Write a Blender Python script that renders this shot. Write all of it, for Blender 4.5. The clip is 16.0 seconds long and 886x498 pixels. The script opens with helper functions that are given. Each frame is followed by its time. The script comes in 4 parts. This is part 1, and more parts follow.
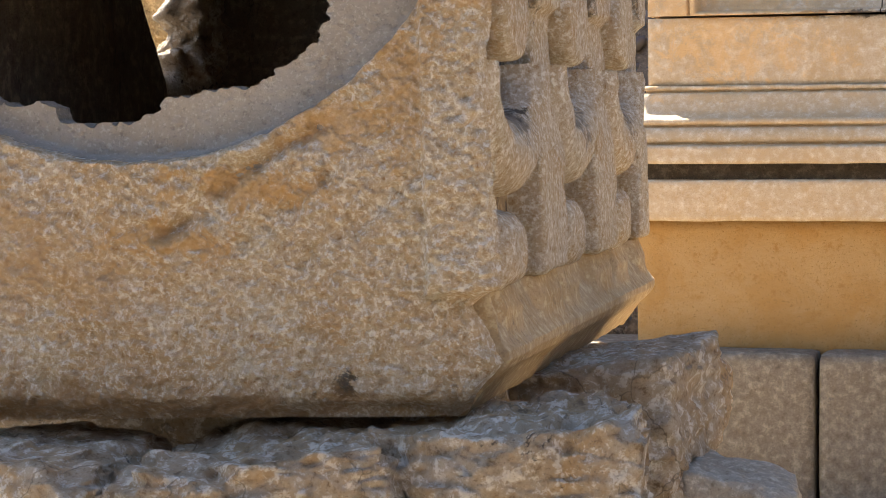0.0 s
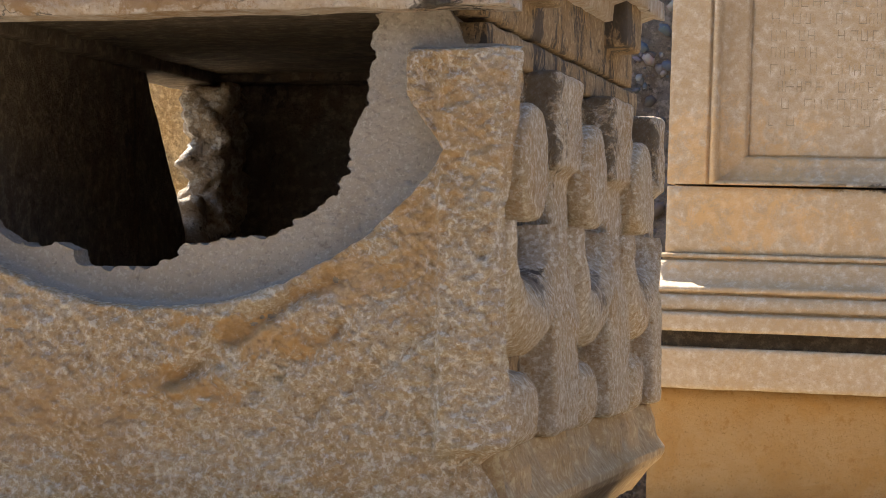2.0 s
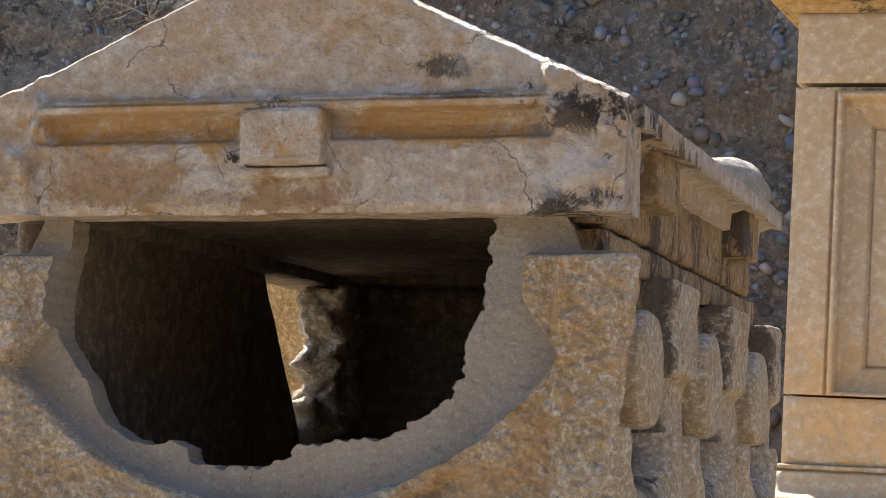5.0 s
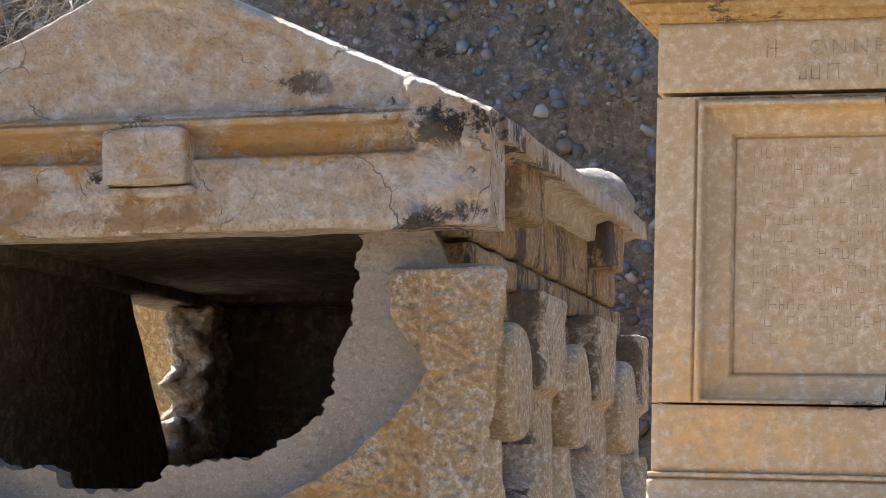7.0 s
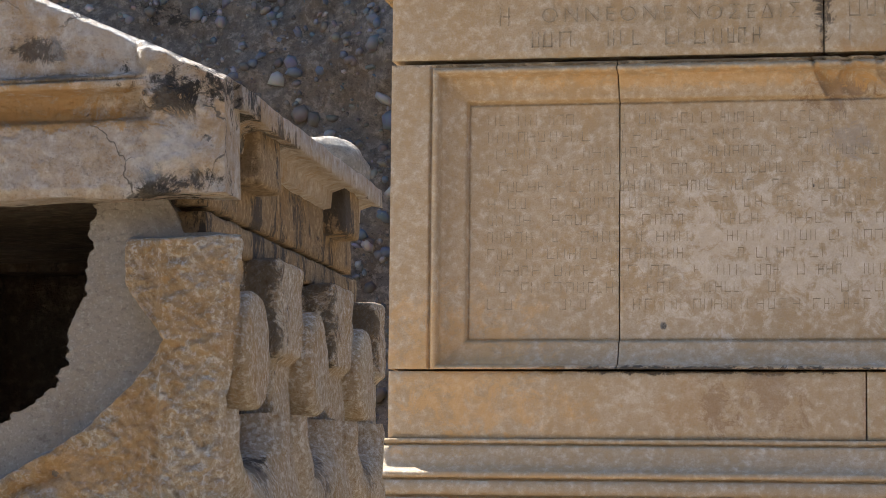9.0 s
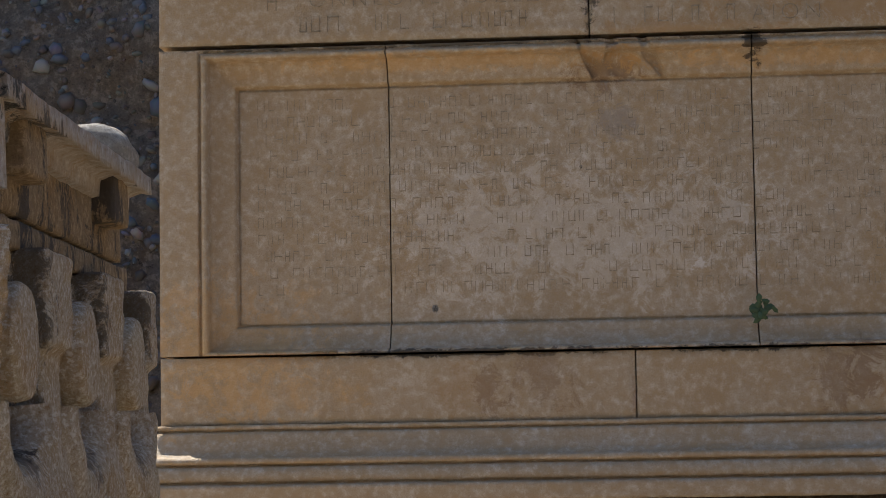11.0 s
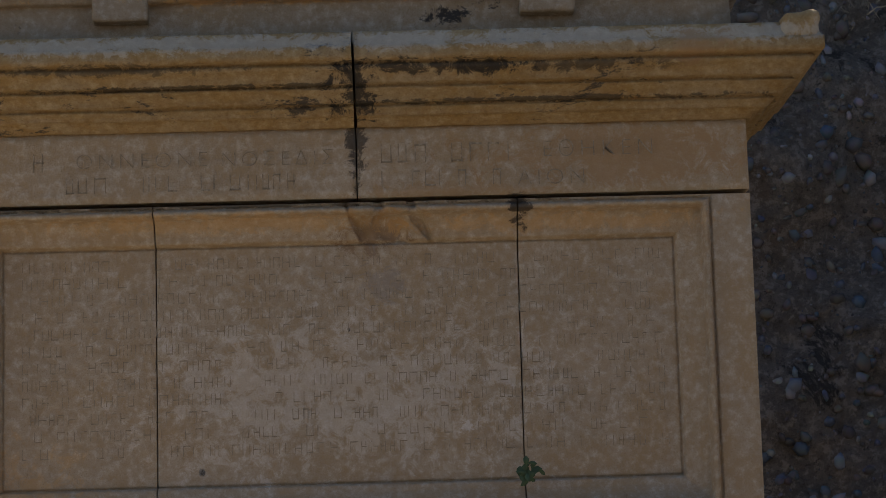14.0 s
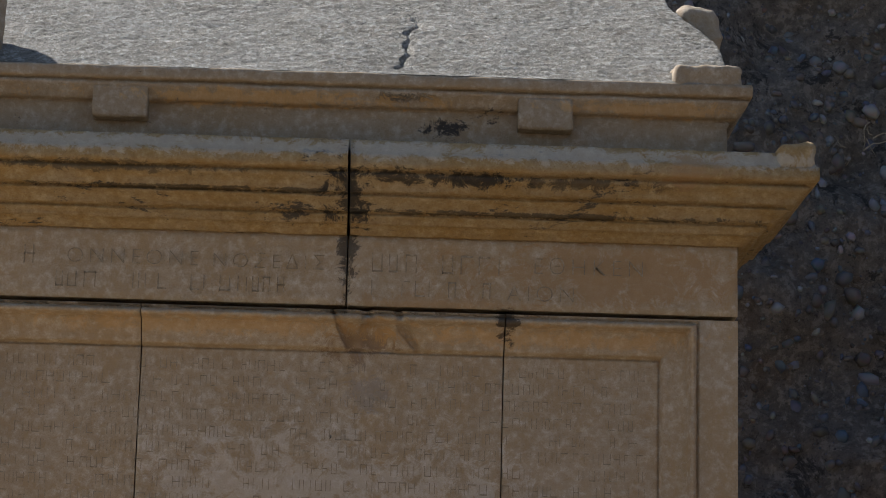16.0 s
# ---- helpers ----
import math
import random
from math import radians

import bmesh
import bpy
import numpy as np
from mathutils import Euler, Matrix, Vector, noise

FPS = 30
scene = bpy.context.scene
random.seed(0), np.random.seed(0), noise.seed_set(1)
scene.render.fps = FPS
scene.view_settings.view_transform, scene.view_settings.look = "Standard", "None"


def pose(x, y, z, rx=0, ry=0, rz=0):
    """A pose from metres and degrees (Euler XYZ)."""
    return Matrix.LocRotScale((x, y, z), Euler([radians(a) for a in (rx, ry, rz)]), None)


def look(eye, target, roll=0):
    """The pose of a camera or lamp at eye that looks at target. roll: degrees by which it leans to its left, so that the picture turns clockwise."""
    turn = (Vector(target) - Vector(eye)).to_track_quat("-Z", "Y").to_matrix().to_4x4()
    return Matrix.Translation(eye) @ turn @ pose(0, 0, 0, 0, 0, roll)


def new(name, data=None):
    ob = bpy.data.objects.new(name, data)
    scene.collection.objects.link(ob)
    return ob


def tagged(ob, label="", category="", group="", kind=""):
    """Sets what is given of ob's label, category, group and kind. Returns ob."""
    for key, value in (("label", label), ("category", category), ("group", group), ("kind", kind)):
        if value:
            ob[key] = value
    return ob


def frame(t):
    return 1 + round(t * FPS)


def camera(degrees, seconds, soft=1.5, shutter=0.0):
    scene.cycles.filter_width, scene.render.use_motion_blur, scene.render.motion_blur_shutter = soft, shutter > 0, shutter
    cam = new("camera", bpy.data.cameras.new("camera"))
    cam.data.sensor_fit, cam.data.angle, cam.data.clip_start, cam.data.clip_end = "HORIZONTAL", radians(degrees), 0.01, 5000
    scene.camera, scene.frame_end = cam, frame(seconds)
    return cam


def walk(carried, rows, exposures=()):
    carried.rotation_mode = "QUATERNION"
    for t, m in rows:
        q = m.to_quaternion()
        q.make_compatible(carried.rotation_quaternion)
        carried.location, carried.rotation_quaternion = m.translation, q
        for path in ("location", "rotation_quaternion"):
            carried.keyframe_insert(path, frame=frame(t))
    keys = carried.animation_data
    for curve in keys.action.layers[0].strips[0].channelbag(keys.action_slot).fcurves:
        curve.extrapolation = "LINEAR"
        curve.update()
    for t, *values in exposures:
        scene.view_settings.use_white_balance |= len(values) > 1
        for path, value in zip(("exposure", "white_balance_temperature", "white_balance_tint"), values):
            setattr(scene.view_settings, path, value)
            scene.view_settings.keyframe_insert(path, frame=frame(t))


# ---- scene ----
cam = camera(21.15, 16.0, soft=0.9)
EYE = Vector((0.0, 0.0, 1.6))
# seconds, and the turn of the camera about x, y and z; it swings where it stands
TURNS = [
    (0.0, 87.219, 0.373, 16.413),
    (0.5, 87.834, 0.271, 16.617),
    (1.0, 88.467, -0.132, 16.654),
    (1.5, 89.589, -1.599, 16.702),
    (2.0, 91.007, -2.01, 16.783),
    (2.5, 92.417, -2.348, 17.2),
    (3.0, 93.071, -3.428, 18.078),
    (3.5, 93.538, -3.861, 18.746),
    (4.0, 94.25, -3.792, 19.24),
    (4.2, 94.536, -3.709, 19.422),
    (6.3, 97.227, -2.039, 18.415),
    (6.5, 96.893, -1.968, 17.979),
    (7.0, 96.323, -1.624, 16.42),
    (7.5, 96.175, -0.846, 14.24),
    (8.0, 96.095, -0.765, 12.99),
    (8.5, 96.011, -0.769, 11.608),
    (9.0, 95.673, -0.561, 10.131),
    (9.2, 95.495, -0.448, 9.493),
    (11.3, 95.297, 0.933, 3.797),
    (11.5, 95.491, 0.897, 3.148),
    (12.0, 96.002, 1.009, 2.085),
    (12.5, 96.824, 1.403, 1.196),
    (13.0, 97.449, 1.568, 0.287),
    (13.5, 98.065, 1.79, -0.428),
    (14.0, 99.103, 1.564, -0.826),
    (14.5, 100.066, 0.924, -1.09),
    (15.0, 100.712, 0.408, -1.261),
    (15.5, 101.307, -0.662, -1.493),
    (16.0, 101.809, -1.438, -1.654),
]
EXPOSURES = [(0.0, 2.9, 6350, 11), (2.0, 2.5, 6200, 11), (4.0, 2.3, 6100, 10), (7.0, 2.45, 5850, 10), (9.2, 2.05, 5850, 10), (11.3, 1.2, 5750, 10), (12.5, 0.9, 5700, 10), (14.5, 0.75, 5650, 10), (16.0, 0.85, 5750, 10)]
walk(cam, [(t, pose(*EYE, rx, ry, rz)) for t, rx, ry, rz in TURNS], EXPOSURES)

# ---- sky and sun ----
SUN_EL, SUN_AZ = 48.0, -57.0     # height, and bearing from straight ahead (+y) towards the right (+x)
world = bpy.data.worlds.new("sky")
scene.world = world
world.use_nodes = True
wn = world.node_tree
sky = wn.nodes.new("ShaderNodeTexSky")
sky.sky_type, sky.sun_disc = "NISHITA", False
sky.sun_elevation, sky.sun_rotation = radians(SUN_EL), radians(SUN_AZ)
wn.links.new(sky.outputs[0], wn.nodes["Background"].inputs[0])
wn.nodes["Background"].inputs[1].default_value = 0.07
sun_data = bpy.data.lights.new("sun", "SUN")
sun_data.energy, sun_data.angle, sun_data.color = 5.0, radians(0.5), (1.0, 0.94, 0.85)
sun = new("sun", sun_data)
sun_way = Vector((math.sin(radians(SUN_AZ)) * math.cos(radians(SUN_EL)), math.cos(radians(SUN_AZ)) * math.cos(radians(SUN_EL)), math.sin(radians(SUN_EL))))
sun.matrix_world = look(Vector((-4, 4, 12)), Vector((-4, 4, 12)) - sun_way)


# ---- noise and mesh builders ----
def hash3(i, j, k, seed):
    h = (i * 374761393 + j * 668265263 + k * 2147483647 + seed * 1274126177) & 0xFFFFFFFF
    h = ((h ^ (h >> 13)) * 1274126177) & 0xFFFFFFFF
    return ((h ^ (h >> 16)) & 0xFFFFFF) / float(0xFFFFFF)


def vnoise(p, seed=0):
    """Smooth value noise, -1 to 1, at the rows of p."""
    b = np.floor(p).astype(np.int64)
    f = p - b
    f = f * f * (3 - 2 * f)
    out = np.zeros(len(p))
    for dx in (0, 1):
        for dy in (0, 1):
            for dz in (0, 1):
                w = (f[:, 0] if dx else 1 - f[:, 0]) * (f[:, 1] if dy else 1 - f[:, 1]) * (f[:, 2] if dz else 1 - f[:, 2])
                out += w * hash3(b[:, 0] + dx, b[:, 1] + dy, b[:, 2] + dz, seed)
    return out * 2 - 1


def fbm(p, size, octaves=3, seed=0):
    out, amp, tot = np.zeros(len(p)), 1.0, 0.0
    for o in range(octaves):
        out += amp * vnoise(p / size * 2 ** o + 17.3 * o, seed + o)
        tot += amp
        amp *= 0.5
    return out / tot


def smooth(a, b, x):
    t = np.clip((x - a) / (b - a), 0, 1)
    return t * t * (3 - 2 * t)


def mesh_object(name, verts, faces, material, parent=None, label="", flat=False):
    me = bpy.data.meshes.new(name)
    me.from_pydata([tuple(v) for v in verts], [], [tuple(f) for f in faces])
    me.materials.append(material)
    if not flat:
        me.shade_smooth()
    me.update()
    ob = new(name, me)
    if parent:
        ob.parent = parent
    if label:
        tagged(ob, label)
    return ob


def part(name, bm, material, parent, label=""):
    me = bpy.data.meshes.new(name)
    bm.to_mesh(me)
    bm.free()
    me.materials.append(material)
    ob = new(name, me)
    ob.parent = parent
    if label:
        tagged(ob, label)
    return ob


def slab(X, Z, Y, back, keep=None, soften=0):
    """A closed slab: its carved face is the grid X, Y, Z (rows of z, columns of x) that faces -y, its back is flat at y = back."""
    nz, nx = X.shape
    n = nz * nx
    verts = np.concatenate([np.stack([X, Y, Z], -1).reshape(-1, 3), np.stack([X, np.full_like(X, back), Z], -1).reshape(-1, 3)])
    idx = np.arange(n).reshape(nz, nx)
    q = np.stack([idx[:-1, :-1], idx[:-1, 1:], idx[1:, 1:], idx[1:, :-1]], -1).reshape(-1, 4)
    if keep is not None:
        q = q[keep.reshape(-1)]
    edges = {}
    for f in q.tolist():
        for a, b in zip(f, f[1:] + f[:1]):
            if (b, a) in edges:
                del edges[(b, a)]
            else:
                edges[(a, b)] = 1
    if soften:
        nb = {}
        for a, b in edges:
            nb.setdefault(a, []).append(b)
            nb.setdefault(b, []).append(a)
        inner = [a for a in nb if 0 < a % nx < nx - 1 and 0 < a // nx < nz - 1]
        for _ in range(soften):
            moved = {a: verts[nb[a]].mean(0) for a in inner}
            for a, p in moved.items():
                verts[a] = 0.4 * verts[a] + 0.6 * p
        for a in inner:
            verts[a + n] = (verts[a][0], back, verts[a][2])
    # the edge faces have points of their own, so that they stay crisp
    verts = np.concatenate([verts, verts])
    sides = [(b + 2 * n, a + 2 * n, a + 3 * n, b + 3 * n) for a, b in edges]
    faces = q.tolist() + [tuple(f) for f in (q[:, ::-1] + n).tolist()] + sides
    used = np.unique(np.array(faces).reshape(-1))
    remap = np.full(4 * n, -1)
    remap[used] = np.arange(len(used))
    return verts[used], [tuple(f) for f in remap[np.array(faces)].tolist()]


def rounded_box(lo, hi, r, res, amp=0.0, size=0.06, seed=0, octaves=3, chip=0.0):
    """Points and faces of a block from lo to hi with worn, rounded edges and an uneven surface."""
    lo, hi = np.array(lo, float), np.array(hi, float)
    c, h = (lo + hi) / 2, (hi - lo) / 2
    cnt = [max(2, int(math.ceil(2 * v / res))) for v in h]
    key, pts, faces = {}, [], []

    def axis(i):
        return np.linspace(-h[i], h[i], cnt[i] + 1)

    for ax in range(3):
        u, v = (ax + 1) % 3, (ax + 2) % 3
        au, av = axis(u), axis(v)
        for sgn in (-1, 1):
            ids = np.empty((len(au), len(av)), int)
            for i, a in enumerate(au):
                for j, b in enumerate(av):
                    p = [0, 0, 0]
                    p[ax], p[u], p[v] = sgn * h[ax], a, b
                    k = tuple(round(w, 6) for w in p)
                    if k not in key:
                        key[k] = len(pts)
                        pts.append(p)
                    ids[i, j] = key[k]
            for i in range(len(au) - 1):
                for j in range(len(av) - 1):
                    f = [ids[i, j], ids[i + 1, j], ids[i + 1, j + 1], ids[i, j + 1]]
                    faces.append(tuple(f if sgn > 0 else f[::-1]))
    p = np.array(pts)
    rr = min(r, *(h * 0.98))
    q = np.clip(p, -(h - rr), h - rr)
    d = p - q
    n = d / np.maximum(np.linalg.norm(d, axis=1), 1e-9)[:, None]
    p = q + n * rr + c
    if amp:
        p = p + n * (amp * fbm(p, size, octaves, seed))[:, None]
    if chip:
        p = p - n * (chip * np.clip(fbm(p, size * 2.5, 2, seed + 50) * 2.2 - 0.7, 0, 1))[:, None]
    return p, faces


def sweep(profile, path, closed=False):
    """Faces of a profile (offset, z) carried along corners of a plan path [(x, y)], mitred; offset is to the right of the way."""
    m = len(path)
    rings = []
    for i in range(m):
        p = Vector(path[i])
        a = (p - Vector(path[i - 1])).normalized() if (i or closed) else None
        b = (Vector(path[(i + 1) % m]) - p).normalized() if (i < m - 1 or closed) else None
        a, b = a or b, b or a
        na, nb = Vector((a.y, -a.x)), Vector((b.y, -b.x))
        mit = (na + nb) / (1 + na.dot(nb))
        rings.append([(p.x + mit.x * o, p.y + mit.y * o, z) for o, z in profile])
    verts = [v for r in rings for v in r]
    k = len(profile)
    faces = []
    for i in range(m if closed else m - 1):
        j = (i + 1) % m
        for s in range(k - 1):
            faces.append((i * k + s, j * k + s, j * k + s + 1, i * k + s + 1))
    return verts, faces


# ---- materials ----
def stone(name, light, mid, stain, dark=None, big=0.35, grain=0.006, bump=0.3, stain_amount=0.45, dark_amount=0.15, rough=0.85, streak=1.0, speck=0.0, seed=0.0, bump_size=0.02, relief=0.010, marks=(), pits=(0.33, 0.44, 0.6), wear_relief=0.35, cracks=0.0, pale_rough=0.76, crest=None, hollow=None, crest_range=(0.50, 0.60)):
    """Weathered stone: two tones, warm stains, dark growth, grain; marks are single patches, stains as well as painted
    light and shade (centre, half sizes, colour, amount).
    """
    m = bpy.data.materials.new(name)
    m.use_nodes = True
    t = m.node_tree
    N, L = t.nodes, t.links
    bsdf = N["Principled BSDF"]
    bsdf.inputs["Roughness"].default_value = rough
    bsdf.inputs["Specular IOR Level"].default_value = 0.3
    geo = N.new("ShaderNodeNewGeometry")
    mp = N.new("ShaderNodeMapping")
    mp.inputs["Location"].default_value = (seed, seed * 1.7, seed * 0.3)
    L.new(geo.outputs["Position"], mp.inputs["Vector"])
    st = N.new("ShaderNodeMapping")
    st.inputs["Scale"].default_value = (1, 1, 1 / streak)
    L.new(mp.outputs[0], st.inputs["Vector"])

    def tex(src, size, detail, roughness=0.6, distort=0.0):
        n = N.new("ShaderNodeTexNoise")
        n.inputs["Scale"].default_value = 1 / size
        n.inputs["Detail"].default_value = detail
        n.inputs["Roughness"].default_value = roughness
        n.inputs["Distortion"].default_value = distort
        L.new(src.outputs[0], n.inputs["Vector"])
        return n.outputs["Fac"]

    def ramp(fac, a, b):
        n = N.new("ShaderNodeMapRange")
        n.interpolation_type = "SMOOTHSTEP"
        n.inputs["From Min"].default_value, n.inputs["From Max"].default_value = a, b
        L.new(fac, n.inputs["Value"])
        return n.outputs[0]

    def math_node(op, a, b):
        n = N.new("ShaderNodeMath")
        n.operation = op
        for v, q in ((a, n.inputs[0]), (b, n.inputs[1])):
            if isinstance(v, (int, float)):
                q.default_value = v
            else:
                L.new(v, q)
        return n.outputs[0]

    def mix(fac, a, b, amount=1.0):
        n = N.new("ShaderNodeMix")
        n.data_type = "RGBA"
        if amount != 1.0:
            fac = math_node("MULTIPLY", fac, amount)
        L.new(fac, n.inputs["Factor"])
        for v, q in ((a, n.inputs["A"]), (b, n.inputs["B"])):
            if isinstance(v, tuple):
                q.default_value = (*v, 1)
            else:
                L.new(v, q)
        return n.outputs["Result"]

    patchy = tex(mp, big * 0.5, 12, 0.72, 0.5)
    col = mix(ramp(patchy, 0.41, 0.59), light, mid)
    mottled = tex(st, big * 0.7, 12, 0.74, 0.9)
    col = mix(ramp(mottled, 0.54 - 0.12 * stain_amount, 0.68 - 0.12 * stain_amount), col, stain, amount=0.85)
    pale = tex(st, big * 0.33, 10 if pale_rough > 0.7 else 5, pale_rough, 0.4)
    col = mix(ramp(pale, 0.50, 0.68), col, tuple(min(0.85, v * 1.18) for v in light), amount=0.7 if pale_rough > 0.7 else 0.35)
    g = tex(mp, grain, 4, 0.75)
    col = mix(ramp(g, *pits[:2]), tuple(v * 0.45 for v in mid), col, amount=pits[2])
    if speck:
        col = mix(ramp(tex(mp, grain * 1.5, 3, 0.6), 0.55, 0.63), col, tuple(min(0.88, v * 1.35) for v in light), amount=speck)
    # dirty hollows and scoured pale crests of the skin, also painting in relief shading
    rough_h = tex(mp, bump_size, 9, 0.75)
    col = mix(ramp(rough_h, 0.32, 0.47), hollow or tuple(v * 0.34 for v in mid), col, amount=wear_relief)
    col = mix(ramp(rough_h, *crest_range), col, crest or tuple(min(0.85, v * 1.25) for v in light), amount=wear_relief * 0.9 if crest else wear_relief * 0.7 if pale_rough > 0.7 else 0.0)
    if dark:
        d1 = ramp(tex(st, big * 0.8, 12, 0.8, 0.3), 0.62 - 0.22 * dark_amount, 0.66 - 0.22 * dark_amount)
        col = mix(d1, col, dark, amount=0.9)
    if cracks:
        warp = N.new("ShaderNodeVectorMath")
        warp.operation = "MULTIPLY_ADD"
        wob = N.new("ShaderNodeTexNoise")
        wob.inputs["Scale"].default_value, wob.inputs["Detail"].default_value = 14, 5
        L.new(mp.outputs[0], wob.inputs["Vector"])
        L.new(wob.outputs["Color"], warp.inputs[0])
        warp.inputs[1].default_value = (0.10, 0.10, 0.10)
        L.new(mp.outputs[0], warp.inputs[2])
        vor = N.new("ShaderNodeTexVoronoi")
        vor.feature = "DISTANCE_TO_EDGE"
        vor.inputs["Scale"].default_value = 5.5
        L.new(warp.outputs[0], vor.inputs["Vector"])
        line = math_node("SUBTRACT", 1.0, ramp(vor.outputs["Distance"], 0.003, 0.013))
        line = math_node("MULTIPLY", line, ramp(tex(mp, 0.25, 4, 0.6), 0.47, 0.53))
        col = mix(line, col, tuple(v * 0.22 for v in mid), amount=cracks)
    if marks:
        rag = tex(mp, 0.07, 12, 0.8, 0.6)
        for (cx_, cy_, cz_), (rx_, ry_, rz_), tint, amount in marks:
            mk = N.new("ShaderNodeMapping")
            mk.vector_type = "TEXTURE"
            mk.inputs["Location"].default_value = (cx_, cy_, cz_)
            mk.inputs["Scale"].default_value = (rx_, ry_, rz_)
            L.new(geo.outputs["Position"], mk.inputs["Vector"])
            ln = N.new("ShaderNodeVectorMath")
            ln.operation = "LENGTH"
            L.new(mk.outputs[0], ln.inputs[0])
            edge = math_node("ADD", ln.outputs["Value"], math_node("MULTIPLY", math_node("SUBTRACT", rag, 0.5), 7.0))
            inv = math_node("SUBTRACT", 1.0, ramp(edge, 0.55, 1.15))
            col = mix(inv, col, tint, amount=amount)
    L.new(col, bsdf.inputs["Base Color"])
    b1 = N.new("ShaderNodeBump")
    b1.inputs["Strength"].default_value, b1.inputs["Distance"].default_value = bump, relief
    L.new(rough_h, b1.inputs["Height"])
    b2 = N.new("ShaderNodeBump")
    b2.inputs["Strength"].default_value, b2.inputs["Distance"].default_value = bump * 0.9, grain * 0.6
    L.new(g, b2.inputs["Height"])
    L.new(b1.outputs[0], b2.inputs["Normal"])
    L.new(b2.outputs[0], bsdf.inputs["Normal"])
    return m


AXES = Matrix(((0.99815, -0.05304, -0.02974, -1.564), (0.05269, 0.99853, -0.01249, 3.6176), (0.03036, 0.0109, 0.99948, 1.121), (0, 0, 0, 1)))


def at(x, y, z):
    """A place on the front sarcophagus, in the world."""
    return tuple(AXES @ Vector((x, y, z)))


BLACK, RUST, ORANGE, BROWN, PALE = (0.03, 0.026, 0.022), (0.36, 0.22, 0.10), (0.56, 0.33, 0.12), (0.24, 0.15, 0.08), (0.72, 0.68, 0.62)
YM = 7.4      # the tall tomb's face
# brown lower left partly paints shade; rust tone along the foot paints bounced light
chest_marks = [(at(-0.38, 0, 0.34), (0.20, 0.3, 0.16), (0.50, 0.33, 0.17), 0.55), (at(-0.12, 0, 0.24), (0.10, 0.3, 0.08), (0.52, 0.34, 0.17), 0.4), (at(0.02, 0, 0.30), (0.10, 0.3, 0.03), ORANGE, 0.75), (at(0.17, 0, 0.385), (0.11, 0.3, 0.04), ORANGE, 0.75), (at(0.30, 0, 0.48), (0.10, 0.3, 0.05), ORANGE, 0.6),
               (at(0.43, 0, 0.56), (0.05, 0.3, 0.12), ORANGE, 0.5), (at(0.32, 0, 0.065), (0.022, 0.1, 0.03), BLACK, 0.85), (at(-0.10, 0, 0.02), (0.6, 0.3, 0.05), RUST, 0.6), (at(0.50, 0, 0.72), (0.10, 0.2, 0.12), ORANGE, 0.35)]
# drilled hole's dark inside painted on; pier fronts and garland hollows coloured darker
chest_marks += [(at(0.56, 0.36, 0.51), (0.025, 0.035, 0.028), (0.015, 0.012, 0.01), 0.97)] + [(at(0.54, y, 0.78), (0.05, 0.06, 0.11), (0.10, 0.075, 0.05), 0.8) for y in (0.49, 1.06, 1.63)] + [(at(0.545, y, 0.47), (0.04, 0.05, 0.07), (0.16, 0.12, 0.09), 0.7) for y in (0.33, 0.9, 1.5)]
# orange along the hollow moulding is stain plus painted ground bounce
lid_marks = [(at(-0.32, 0, 1.0), (0.22, 0.1, 0.05), (0.46, 0.29, 0.14), 0.6), (at(-0.2, 0, 0.955), (0.3, 0.1, 0.02), (0.42, 0.27, 0.13), 0.5), (at(0.575, 0.42, 1.04), (0.05, 0.16, 0.06), BLACK, 0.7), (at(0.50, 0, 1.08), (0.07, 0.12, 0.035), BLACK, 0.85), (at(0.56, 0.1, 1.09), (0.06, 0.2, 0.03), BLACK, 0.9), (at(0.52, 0, 0.945), (0.07, 0.1, 0.02), BLACK, 0.85), (at(0.27, 0, 1.17), (0.05, 0.1, 0.02), BLACK, 0.75),
             (at(0.30, 0, 1.12), (0.12, 0.1, 0.008), BLACK, 0.6), (at(0.02, 0, 0.95), (0.12, 0.1, 0.03), RUST, 0.7), (at(-0.25, 0, 1.08), (0.25, 0.1, 0.04), ORANGE, 0.7), (at(0.25, 0, 1.08), (0.18, 0.1, 0.03), ORANGE, 0.75),
             # the black dot left of the bracket paints a hole's dark inside
             (at(-0.28, 0, 0.98), (0.14, 0.1, 0.04), RUST, 0.5), (at(0.40, 0, 1.20), (0.10, 0.1, 0.05), PALE, 0.35), (at(0.49, 0, 1.0), (0.06, 0.1, 0.05), PALE, 0.45), (at(-0.093, 0, 1.022), (0.016, 0.1, 0.012), BLACK, 0.95), (at(0.30, 0, 1.055), (0.18, 0.1, 0.018), ORANGE, 0.8), (at(-0.25, 0, 1.055), (0.2, 0.1, 0.018), ORANGE, 0.8), (at(0.47, 0, 0.925), (0.05, 0.1, 0.014), BLACK, 0.8), (at(0.0, 0, 1.25), (0.3, 0.1, 0.05), ORANGE, 0.35)]
